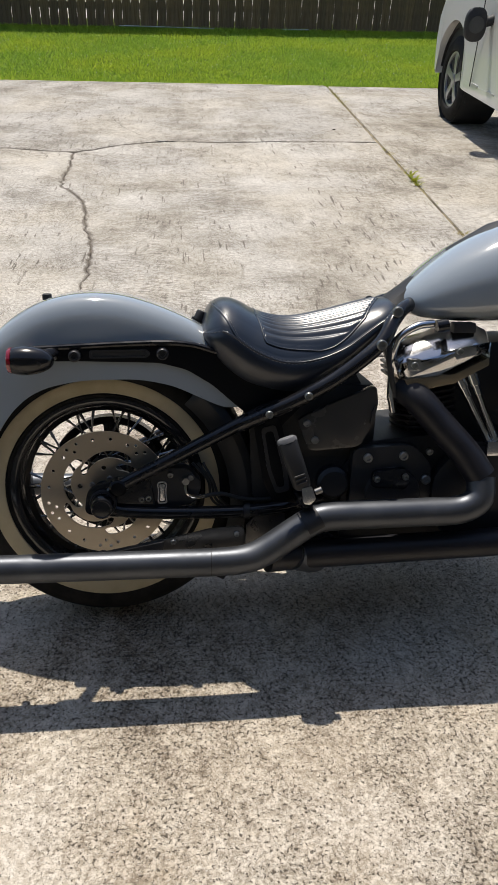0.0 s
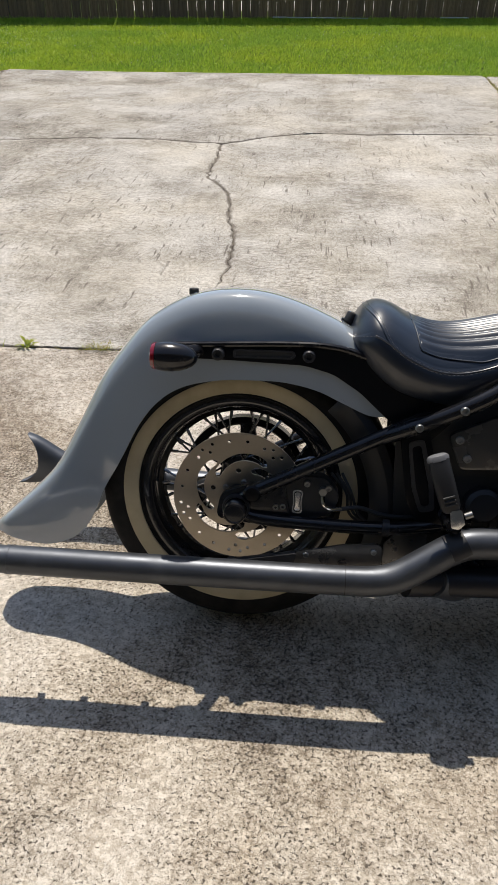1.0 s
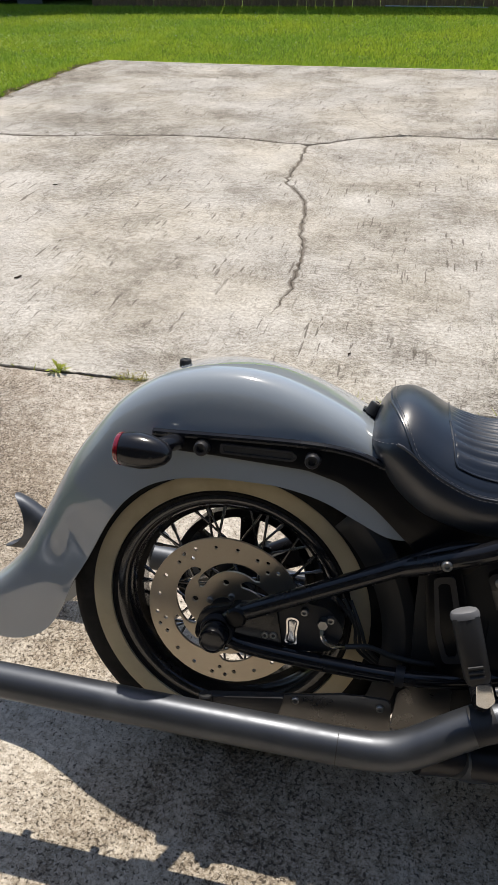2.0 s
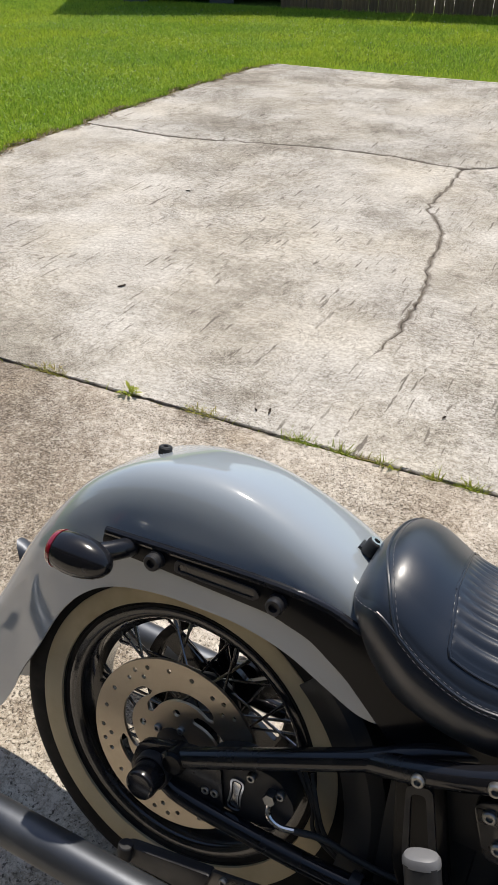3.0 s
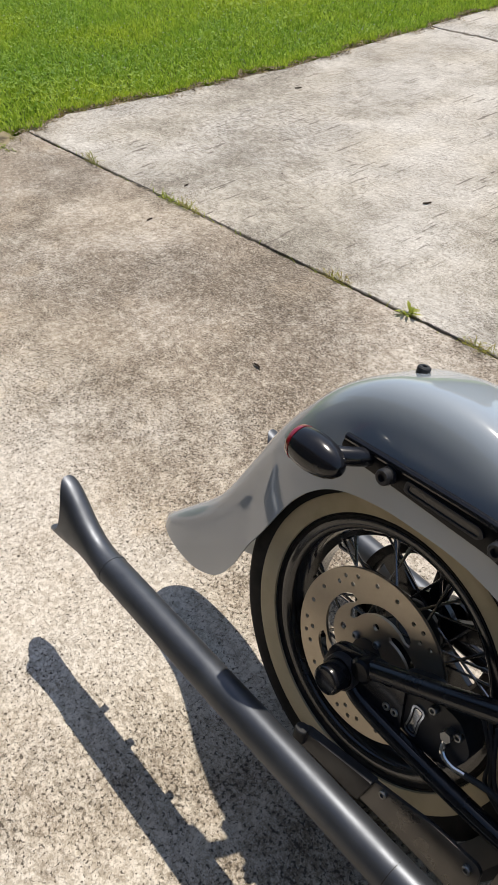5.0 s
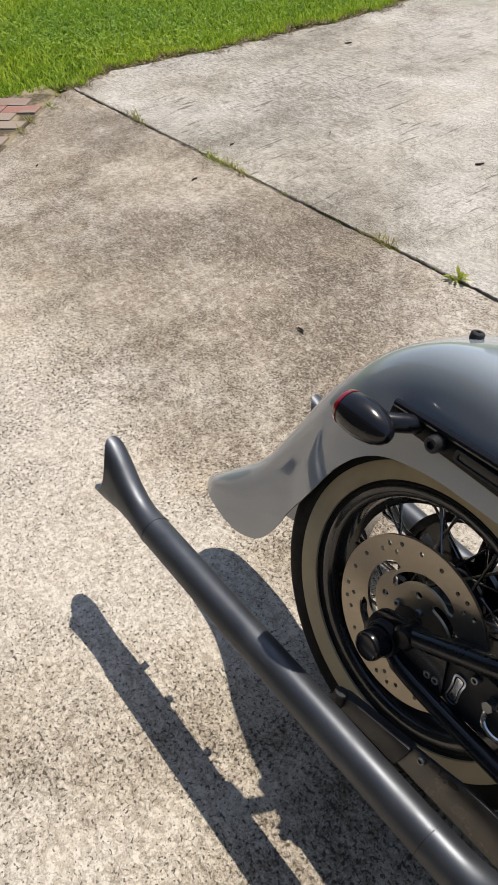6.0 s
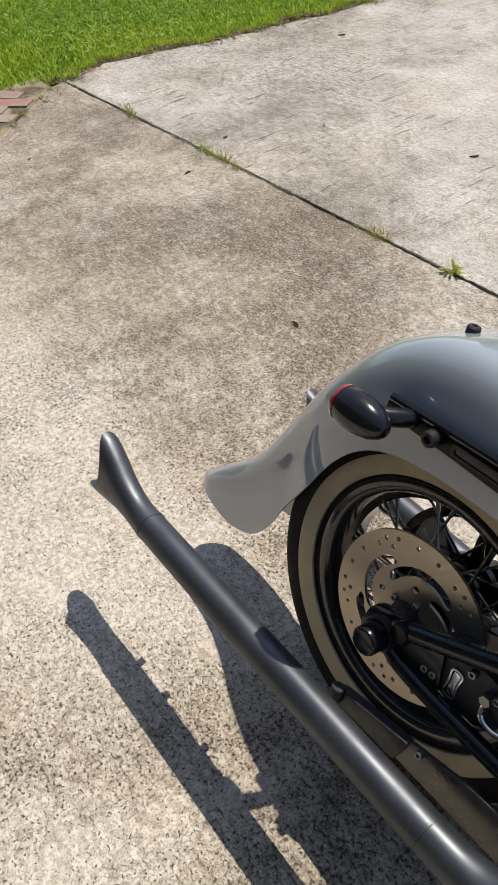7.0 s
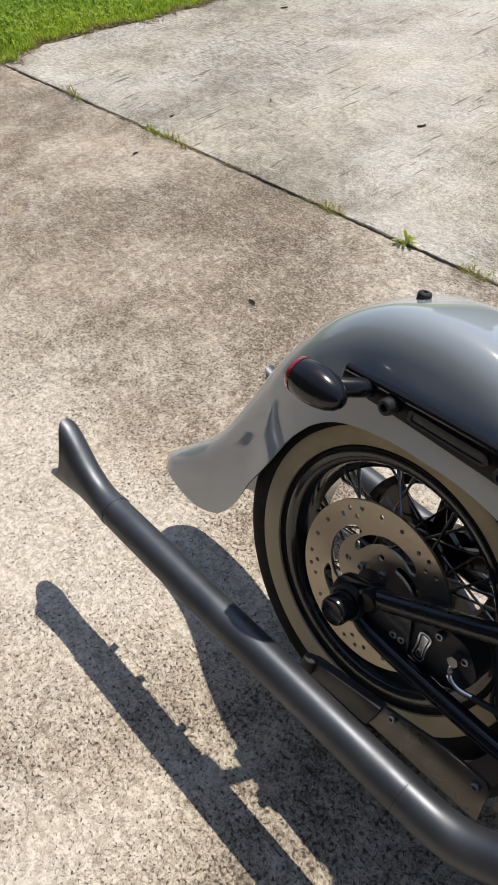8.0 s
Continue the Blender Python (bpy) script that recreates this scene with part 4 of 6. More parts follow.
bm = bmesh.new()
NX, NV = 140, 264
rings = [[seat_point(0.222 + 0.438 * i / NX, -1 + 2 * j / NV) for j in range(NV + 1)] for i in range(NX + 1)]
loft(bm, rings, closed=False)
bm.verts.ensure_lookup_table()
for i in range(NX):
    a, b = i * (NV + 1), (i + 1) * (NV + 1)
    bm.faces.new((bm.verts[a], bm.verts[b], bm.verts[b + NV], bm.verts[a + NV]))
bm.faces.new([bm.verts[j] for j in range(NV + 1)])
bm.faces.new([bm.verts[NX * (NV + 1) + j] for j in range(NV + 1)])
seat = part("seat", bm, M["leather"], bike, "black leather solo seat with a pleated insert", sharp=70)


def stitches(name, line, gap=0.0085, length=0.0055, r=0.00065):
    """A row of short thread stitches along a line on the leather."""
    pts = even(line, max(3, int(sum((b - a).length for a, b in zip(line, line[1:])) / gap)))
    bm = bmesh.new()
    for a, b in zip(pts, pts[1:]):
        d = (b - a).normalized() * length * 0.5
        m = (a + b) / 2
        tube([m - d, m, m + d], [r * 0.6, r, r * 0.6], 5, bm)
    return part(name, bm, M["thread"], seat, "pale thread stitching")


for s in (-1, 1):
    stitches("stitching", [seat_point(0.300 + 0.353 * i / 50, s * 0.655) + Vector((0, s * 0.0012, 0.0008)) for i in range(51)])
    stitches("stitching", [seat_point(0.300 + 0.352 * i / 50, s * 0.69) + Vector((0, s * 0.0012, 0.0004)) for i in range(51)])
    stitches("stitching", [seat_point(0.226 + 0.070 * i / 12, s * 0.675) + Vector((0, s * 0.0014, 0.0006)) for i in range(13)])
    part("welt", tube([seat_point(0.268 + 0.385 * i / 50, s * 0.672) for i in range(51)], 0.0024, 8), M["leather"], seat)
    trim = [(x, min(0.60, 0.62 * (insert_half(x) + 0.003) / (0.93 * curve_at(S_W, x)))) for x in np.linspace(0.3455, 0.6275, 70)]
    part("welt", tube([seat_point(0.3445, s * 0.62 * f * trim[0][1] / 0.62) for f in np.linspace(0, 1, 8)] + [seat_point(x, s * v) + Vector((0, 0, 0.0018)) for x, v in trim] + [seat_point(0.6285, s * trim[-1][1] * f) for f in np.linspace(1, 0, 8)], 0.0021, 8), M["leather"], seat)
HUMP = lambda v: 0.247 + 0.051 * (abs(v) / 0.67) ** 3
part("welt", tube([seat_point(HUMP(v), v) for v in np.linspace(-0.67, 0.67, 41)], 0.0024, 8), M["leather"], seat)
stitches("stitching", [seat_point(HUMP(v) + 0.007, v) + Vector((0.0005, 0, 0.0008)) for v in np.linspace(-0.66, 0.66, 41)])

# fuel tank, its console strip and cap
T_SEC = [(0.668, 0.757, 0.766, 0.016), (0.676, 0.744, 0.783, 0.048), (0.700, 0.730, 0.806, 0.082), (0.740, 0.722, 0.842, 0.112), (0.80, 0.718, 0.885, 0.136), (0.88, 0.718, 0.925, 0.152), (0.97, 0.722, 0.950, 0.160),
         (1.06, 0.732, 0.955, 0.156), (1.14, 0.752, 0.942, 0.138), (1.20, 0.780, 0.915, 0.108), (1.235, 0.815, 0.885, 0.06)]
bm = bmesh.new()
secs = catmull([(x, 0, 0) for x, *_ in T_SEC], 5)
rings = []
for p in secs:
    lo, hi, w = (curve_at([(q[0], q[j]) for q in T_SEC], p.x) for j in (1, 2, 3))
    ring = []
    for j in range(36):
        a = 2 * math.pi * j / 36
        cs, sn = math.cos(a), math.sin(a)
        e = 2 / 2.5
        base_z = lo + 0.34 * (hi - lo)
        ring.append((p.x, math.copysign(abs(cs) ** e, cs) * w, base_z + (hi - base_z) * abs(sn) ** 0.9 if sn > 0 else base_z - (base_z - lo) * abs(sn) ** 0.7))
    rings.append(ring)
tank = part("fuel_tank", loft(bm, rings), M["paint"], bike, "gloss grey teardrop fuel tank", sharp=70)
bm = bmesh.new()
rings = []
for x, z, w in ((0.628, 0.752, 0.070), (0.650, 0.768, 0.074), (0.680, 0.790, 0.072), (0.718, 0.818, 0.066), (0.792, 0.878, 0.056), (0.88, 0.930, 0.056), (0.97, 0.956, 0.056), (1.06, 0.961, 0.052), (1.14, 0.950, 0.04)):
    rings.append([(x, y * w, z - 0.034 * abs(y) ** 2.2 + (0.004 if abs(y) < 0.9 else -0.014)) for y in (-1, -0.95, -0.6, -0.2, 0.2, 0.6, 0.95, 1)])
loft(bm, rings, closed=False)
console = part("tank_console", bm, M["crinkle"], bike, "black console strip along the tank")
mod = console.modifiers.new("thickness", "SOLIDIFY")
mod.thickness, mod.offset = 0.012, -1
part("fuel_cap", lathe([(0, 0.0), (0, 0.036), (0.006, 0.036), (0.010, 0.032), (0.011, 0)], (0.96, -0.075, 0.945), 32, "z"), M["gloss"], tank)

# engine: crankcase, gearbox, two finned cylinders with bright rocker covers
case = part("crankcase", prism(rounded([(0.54, 0.20), (0.54, 0.40), (0.60, 0.455), (0.78, 0.47), (0.95, 0.46), (1.05, 0.38), (1.04, 0.22), (0.95, 0.165), (0.62, 0.16)], 0.04), -0.115, 0.15, 0.015), M["crinkle"], bike, "black engine crankcase")
part("cam_cover", prism(rounded([(0.76, 0.24), (0.74, 0.38), (0.82, 0.455), (0.95, 0.44), (1.02, 0.36), (0.99, 0.25), (0.88, 0.20)], 0.05), -0.11, -0.150, 0.008), M["satin"], case, "black cam cover")
gear = part("gearbox_cover", prism(rounded([(0.555, 0.30), (0.560, 0.445), (0.70, 0.452), (0.745, 0.40), (0.745, 0.31), (0.69, 0.275)], 0.02), -0.110, -0.142, 0.006), M["satin"], bike, "black gearbox side cover")
part("cover_boss", prism(rounded([(0.600, 0.358), (0.606, 0.395), (0.682, 0.402), (0.692, 0.372), (0.682, 0.352)], 0.012), -0.142, -0.160, 0.004), M["gloss"], gear, "gloss black end cap")
part("cover_dome", lathe([(-0.142, 0.066), (-0.150, 0.062), (-0.156, 0.045), (-0.158, 0)], (0.655, 0, 0.335), 32), M["satin"], gear)
for x, z, y, r in ((0.594, 0.423, 0.142, 0.0105), (0.676, 0.427, 0.142, 0.0105), (0.612, 0.379, 0.160, 0.0075), (0.678, 0.383, 0.160, 0.0075), (0.731, 0.370, 0.142, 0.0115), (0.735, 0.436, 0.142, 0.008)):
    part("cover_bolt", bolt(x, -y, z, r, 0.009), M["zinc"], gear, "bright socket bolt")
side_cover = part("side_cover", prism(rounded([(0.431, 0.513), (0.519, 0.553), (0.606, 0.590), (0.612, 0.545), (0.600, 0.500), (0.574, 0.449), (0.461, 0.440)], 0.014), -0.122, -0.140, 0.004), M["mirror_black"], bike, "gloss black side cover plate")
for x, z in ((0.453, 0.505), (0.472, 0.466)):
    part("cover_bolt", bolt(x, -0.140, z, 0.0085, 0.007), M["zinc"], side_cover)
part("cover_nick", prism(rounded([(0.596, 0.525), (0.606, 0.545), (0.604, 0.505), (0.594, 0.500)], 0.004), -0.140, -0.146, 0.001), M["satin"], side_cover)
part("battery_box", box((0.50, 0, 0.50), (0.22, 0.215, 0.17), 0.012), M["crinkle"], bike, "black battery box under the seat")
part("oil_filter", lathe([(-0.05, 0), (-0.05, 0.038), (-0.13, 0.038), (-0.138, 0.030), (-0.138, 0)], (0.52, 0, 0.36), 28), M["satin"], bike)
part("gearbox_shell", box((0.56, 0, 0.33), (0.22, 0.21, 0.22), 0.02), M["crinkle"], bike, "black gearbox shell")


def cylinder(x, lean_deg):
    """A finned black barrel with its polished rocker cover, leaning in the V."""
    base = Matrix.Translation((x, -0.01, 0.44)) @ Matrix.Rotation(radians(lean_deg), 4, "Y")
    prof = [(0, 0), (0, 0.06)]
    for f in range(9):
        z = 0.012 + 0.0135 * f
        prof += [(z, 0.060), (z, 0.083), (z + 0.0045, 0.083), (z + 0.0045, 0.060)]
    prof += [(0.145, 0.06), (0.145, 0)]
    bm = lathe(prof, (0, 0, 0), 36, "z")
    bmesh.ops.transform(bm, matrix=base, verts=bm.verts[:])
    barrel = part("cylinder", bm, M["satin"], bike, "black finned cylinder")
    bm = bmesh.new()
    for z in (0.150, 0.163, 0.176):
        box((0, 0, z), (0.155, 0.185, 0.006), 0.002, bm)
    box((0, 0, 0.163), (0.135, 0.165, 0.036), 0.006, bm)
    bmesh.ops.transform(bm, matrix=base, verts=bm.verts[:])
    part("cylinder_head", bm, M["satin"], barrel)
    return barrel, base


# brown base colour holds the sunlit concrete mirrored low on the rocker cover
M["reflection_alloy"] = Mat("alloy_tinted_as_reflection", (0.36, 0.30, 0.21), 0.26, metal=0.9).m
rear_cyl, base_r = cylinder(0.765, -6)
part("engine_shroud", prism(rounded([(0.705, 0.44), (0.710, 0.60), (0.74, 0.66), (0.98, 0.68), (1.06, 0.60), (1.04, 0.44)], 0.03), -0.068, 0.09, 0.012), M["crinkle"], bike, "black engine shroud between the cylinders")
part("frame_box", prism(rounded([(0.345, 0.175), (0.345, 0.52), (0.40, 0.60), (0.56, 0.62), (0.62, 0.52), (0.60, 0.16), (0.42, 0.155)], 0.02), -0.098, 0.098, 0.01), M["crinkle"], bike, "black frame casting behind the gearbox")
front_cyl, base_f = cylinder(0.93, 34)
shape = rounded([(0.645, 0.655), (0.652, 0.630), (0.670, 0.592), (0.754, 0.610), (0.845, 0.656), (0.866, 0.680), (0.860, 0.704), (0.830, 0.716), (0.76, 0.700), (0.740, 0.690), (0.697, 0.679), (0.667, 0.671)], 0.010)
rings = []
for y, fall, lift, inset in ((-0.02, 0.0, 0.0, 0.0), (-0.098, 0.0, 0.0, 0.0), (-0.106, 0.004, 0.0, 0.001), (-0.128, 0.026, 0.0, 0.003), (-0.136, 0.034, 0.001, 0.005), (-0.1405, 0.038, 0.004, 0.009)):
    ring = []
    for x, z in shape:
        mid = 0.640 + 0.20 * (x - 0.66)
        ring.append((x + inset * (1 if x < 0.75 else -1), y, z - fall if z > mid else z + lift))
    rings.append(ring)
rock = loft(bmesh.new(), rings)
box((0.686, -0.134, 0.634), (0.030, 0.020, 0.026), 0.005, rock)
box((0.800, -0.130, 0.660), (0.050, 0.024, 0.022), 0.006, rock, Matrix.Rotation(radians(-14), 4, "Y"))
rocker = part("rocker_cover", rock, M["alloy"], rear_cyl, "polished alloy rocker cover", sharp=50)
prism(rounded([(0.664, 0.602), (0.680, 0.580), (0.688, 0.575), (0.780, 0.594), (0.854, 0.634), (0.852, 0.650), (0.778, 0.614)], 0.004), -0.02, -0.146, 0.003, bm := bmesh.new())
part("cover_flange", bm, M["reflection_alloy"], rear_cyl, "lower band of the cover, ground reflection put into its brown colour")
rock2 = prism(rounded([(0.98, 0.60), (0.95, 0.65), (0.97, 0.69), (1.08, 0.66), (1.13, 0.60), (1.10, 0.545), (1.03, 0.55)], 0.014), -0.13, 0.07, 0.010)
part("rocker_cover", rock2, M["alloy"], front_cyl, "polished alloy rocker cover")
for x, z in ((0.686, 0.634), (0.785, 0.664)):
    part("cover_bolt", bolt(x, -0.144, z, 0.0075, 0.006), M["zinc"], rear_cyl)
for (a, b) in (((0.792, -0.128, 0.606), (0.872, -0.150, 0.452)), ((0.822, -0.128, 0.612), (0.884, -0.150, 0.460))):
    a, b = Vector(a), Vector(b)
    part("pushrod_tube", tube([a, a.lerp(b, 0.16), a.lerp(b, 0.17), a.lerp(b, 0.30), a.lerp(b, 0.31), b], [0.0125, 0.0125, 0.0095, 0.0095, 0.0075, 0.0075], 16), M["chrome"], bike, "chrome pushrod tube")
part("lifter_block", box((0.884, -0.148, 0.446), (0.045, 0.03, 0.035), 0.006), M["alloy"], bike, "bright lifter block")
part("intake_pipe", tube(catmull([(0.645, -0.05, 0.655), (0.640, -0.11, 0.640), (0.652, -0.125, 0.690), (0.690, -0.125, 0.716), (0.730, -0.12, 0.722)], 6), 0.0085, 12), M["alloy"], bike, "bright breather pipe")
part("breather_clamp", tube([(0.735, -0.125, 0.716), (0.760, -0.125, 0.720)], 0.014, 14), M["gloss"], bike)
part("coil_bracket", box((0.80, -0.11, 0.712), (0.05, 0.03, 0.022), 0.004), M["satin"], bike)
part("plug_wire", tube(catmull([(0.645, -0.11, 0.690), (0.632, -0.125, 0.660), (0.637, -0.130, 0.615), (0.652, -0.128, 0.560)], 6), 0.0062, 10), M["hose"], bike)
# chrome rod added for the sliver of light in the gap before the engine
part("swing_pivot_rod", tube([(0.640, -0.122, 0.625), (0.642, -0.124, 0.56), (0.650, -0.124, 0.525)], [0.0065, 0.0085, 0.007], 12), M["chrome"], bike, "chrome rod in place of the bright sliver between battery box and engine")
part("air_cleaner", lathe([(-0.13, 0), (-0.13, 0.07), (-0.185, 0.076), (-0.20, 0.068), (-0.205, 0)], (0.965, 0, 0.575), 40), M["gloss"], bike, "round gloss black air cleaner")
part("primary_cover", prism(rounded([(0.50, 0.22), (0.49, 0.38), (0.60, 0.43), (0.95, 0.43), (1.06, 0.34), (1.03, 0.22), (0.93, 0.175), (0.60, 0.175)], 0.06), 0.15, 0.205, 0.015), M["gloss"], bike, "gloss black primary cover")

# exhaust: rear header over lower front header, slash of pipe each side, fishtail ends
DY, DZ = -0.0025, 0.002
MAIN = [(0.672, -0.105, 0.578), (0.702, -0.140, 0.556), (0.750, -0.160, 0.502), (0.803, -0.180, 0.444), (0.838, -0.198, 0.392), (0.832, -0.211, 0.346), (0.788, -0.215, 0.321), (0.70, -0.215, 0.317), (0.60, -0.216, 0.315), (0.50, -0.218, 0.313), (0.455, -0.221, 0.303),
        (0.40, -0.227, 0.270), (0.345, -0.236, 0.238), (0.30, -0.240, 0.2255), (0.23, -0.242, 0.2225)]
MAIN = [(x, y + DY * (i > 4), z + DZ * (i > 4)) for i, (x, y, z) in enumerate(MAIN)]
pipe = part("exhaust_header", tube(catmull(MAIN[4:], 6), [0.0318] * (6 * (len(MAIN) - 5) - 14) + [0.0318 - 0.0016 * i / 14 for i in range(15)], 28), M["pipe"], bike, "dark grey coated exhaust header")
part("header_wrap", tube(catmull(MAIN[:5], 6), 0.0335, 28), M["dark_pipe"], pipe, "matt black upper header")


def tail_pipe(s, shift=0.0, rise=0.0):
    """Straight muffler tube that ends in a flat, hollow fishtail."""
    line = [Vector((x + shift * (x < 0.2), s * (y - DY), z + DZ + rise * max(0.0, 0.236 - x) / 0.9)) for x, y, z in ((0.236, 0.242, 0.2225), (0.0, 0.245, 0.2195), (-0.25, 0.248, 0.2170), (-0.46, 0.2500, 0.2150))]
    muffler = part("muffler", tube(catmull(line, 6), 0.0302, 32), M["pipe"], bike, "straight satin dark grey muffler")
    part("muffler_lip", tube([line[0] + Vector((0.0007, 0, 0)), line[0] - Vector((0.0007, 0, 0))], 0.0304, 32), M["crinkle"], muffler)
    part("muffler_lip", tube([line[-1] + Vector((0.004, 0, 0)), line[-1] - Vector((0.004, 0, 0))], 0.0311, 32), M["pipe"], muffler)
    rings = []
    #        x       half y  half z  centre z
    secs = [(-0.455, 0.0296, 0.0296, 0.2245), (-0.475, 0.0290, 0.0290, 0.2245), (-0.500, 0.0272, 0.0295, 0.226), (-0.525, 0.0262, 0.0330, 0.229), (-0.555, 0.0262, 0.0405, 0.234), (-0.585, 0.0264, 0.0520, 0.239), (-0.61, 0.0266, 0.0615, 0.243), (-0.635, 0.0268, 0.0685, 0.246), (-0.655, 0.0268, 0.0715, 0.2475)]
    for i, (x, hy, hz, cz) in enumerate(secs):
        ring = []
        f = i / (len(secs) - 1)
        for j in range(36):
            a = 2 * math.pi * j / 36
            v = math.sin(a)
            dx = f ** 3 * (0.040 * (1 - v * v) - 0.024 * (v < 0) * v * v + 0.006 * (v > 0) * v * v)
            e = 1 - 0.20 * f
            cs = math.copysign(abs(math.cos(a)) ** e, math.cos(a))
            sn = math.copysign(abs(v) ** e, v)
            ring.append((x + shift + dx, s * (0.2500 - DY) + (hy + 0.003 * f) * cs, cz - 0.0095 + DZ + hz * sn + rise * (0.236 - x) / 0.9))
        rings.append(ring)
    bm = bmesh.new()
    loft(bm, rings, caps=False)
    tip = part("fishtail", bm, M["pipe"], muffler, "dark grey fishtail exhaust tip", sharp=60)
    mod = tip.modifiers.new("thickness", "SOLIDIFY")
    mod.thickness, mod.offset = 0.0025, -1
    crisp(tip)
    return muffler


right_muffler = tail_pipe(-1, 0.0, 0.008)
# unseen studs added on the inner side to notch the muffler's cast shadow
for x in (-0.43, -0.335, -0.20):
    part("muffler_stud", tube([(x, -0.232, 0.212), (x, -0.214, 0.204)], 0.0085, 10), M["crinkle"], right_muffler)
left_muffler = tail_pipe(1, 0.045, 0.036)
part("crossover_pipe", tube(catmull([(0.236, 0.242, 0.2225), (0.32, 0.232, 0.217), (0.45, 0.16, 0.19), (0.50, 0.0, 0.175), (0.48, -0.16, 0.19), (0.42, -0.215, 0.222)], 7), 0.031, 20), M["pipe"], bike)
part("front_header", tube(catmull([(1.06, -0.10, 0.56), (1.11, -0.16, 0.48), (1.08, -0.195, 0.32), (0.98, -0.19, 0.240), (0.88, -0.19, 0.231), (0.65, -0.19, 0.221), (0.46, -0.200, 0.218), (0.40, -0.205, 0.216), (0.36, -0.218, 0.220)], 7), 0.0325, 24), M["dark_pipe"], bike, "lower blackened exhaust header")
bracket = part("muffler_bracket", prism(rounded([(0.121, 0.198), (0.133, 0.250), (0.195, 0.264), (0.230, 0.273), (0.304, 0.279), (0.313, 0.271), (0.318, 0.205)], 0.006), -0.172, -0.178, 0.0015), M["bracket"], bike, "worn steel muffler bracket plate")
part("bracket_arm", prism(rounded([(-0.010, 0.194), (-0.010, 0.214), (0.002, 0.223), (0.136, 0.250), (0.124, 0.200)], 0.006), -0.168, -0.186, 0.003), M["satin"], bracket, "black bracket arm")
part("bracket_nut", lathe([(0.0, 0), (0.0, 0.0115), (0.024, 0.0115), (0.026, 0.010), (0.026, 0)], (0.000, -0.190, 0.205), 18, "z"), M["crinkle"], bracket, "rubber-capped bracket stud")
for x in (0.155, 0.296):
    part("bracket_bolt", bolt(x, -0.178, 0.246 if x < 0.2 else 0.262, 0.0065, 0.006), M["zinc"], bracket)
part("heel_plate", prism(rounded([(0.318, 0.185), (0.322, 0.262), (0.352, 0.292), (0.410, 0.296), (0.415, 0.19)], 0.008), -0.118, -0.126, 0.002), M["bracket"], bike, "worn steel plate behind the header")
# black band laid on the pipe where the peg's shadow falls
along = Vector((0.018, 0.0027, 0.009)).normalized()
out_ = Vector((along.y, -along.x, 0)).normalized()
over = along.cross(-out_)
shadow_band = []
for i in range(13):
    a = radians(-12 + 132 * i / 12)
    shadow_band.append([Vector((0.455, -0.2298, 0.3055)) + along * q + (out_ * math.cos(a) + over * math.sin(a)) * r for q, r in ((-0.019, 0.0312), (-0.019, 0.0335), (0.019, 0.0335), (0.019, 0.0312))])
part("pipe_saddle", loft(bmesh.new(), shadow_band), M["satin"], pipe, "black band on the pipe in place of the peg's shadow")

M["worn_cap"] = Mat("worn_grey_plastic", (0.17, 0.17, 0.175), 0.45).m
# passenger peg folded up on its mount
pa, pb = Vector((0.394, -0.236, 0.497)), Vector((0.430, -0.254, 0.392))
d = (pb - pa).normalized()
rings = []
side_a = Vector((1, 0, 0)) - d * d.x
side_a.normalize()
side_b = d.cross(side_a)
for f, k_w in ((0.0, 0.55), (0.015, 0.85), (0.06, 1.0), (0.5, 1.0), (0.9, 0.95), (0.97, 0.8), (1.0, 0.6)):
    q = pa.lerp(pb, f)
    rings.append([q + side_a * 0.0205 * k_w * math.copysign(abs(math.cos(a)) ** 0.7, math.cos(a)) + side_b * 0.0145 * k_w * math.copysign(abs(math.sin(a)) ** 0.7, math.sin(a)) for a in (2 * math.pi * j / 24 for j in range(24))])
peg = part("foot_peg", loft(bmesh.new(), rings), M["crinkle"], bike, "black rubber passenger foot peg, folded up", sharp=50)
rings = []
for f, k_w in ((-0.035, 0.45), (-0.030, 0.72), (-0.015, 0.92), (0.02, 1.04), (0.075, 1.05), (0.078, 0.98)):
    q = pa.lerp(pb, f)
    rings.append([q + side_a * 0.0205 * k_w * math.copysign(abs(math.cos(a)) ** 0.85, math.cos(a)) + side_b * 0.0145 * k_w * math.copysign(abs(math.sin(a)) ** 0.85, math.sin(a)) for a in (2 * math.pi * j / 24 for j in range(24))])
part("peg_end", loft(bmesh.new(), rings), M["worn_cap"], peg, "worn grey end cap")
for i in range(3):
    q = pa.lerp(pb, 0.72 + 0.07 * i) + side_b * (-0.0145 if side_b.y > 0 else 0.0145)
    part("peg_rib", tube([q - side_a * 0.011, q + side_a * 0.011], 0.0022, 8), M["crinkle"], peg)
part("peg_clevis", prism(rounded([(0.424, 0.397), (0.446, 0.402), (0.456, 0.374), (0.446, 0.360), (0.430, 0.362)], 0.005), -0.240, -0.266, 0.004), M["alloy"], peg, "bright peg clevis")
part("clevis_pin", tube([(0.456, -0.254, 0.384), (0.470, -0.254, 0.390)], 0.0070, 12), M["zinc"], peg)
part("peg_mount", tube([(0.44, -0.12, 0.345), (0.44, -0.21, 0.345), (0.44, -0.246, 0.358)], 0.015, 14), M["gloss"], peg)

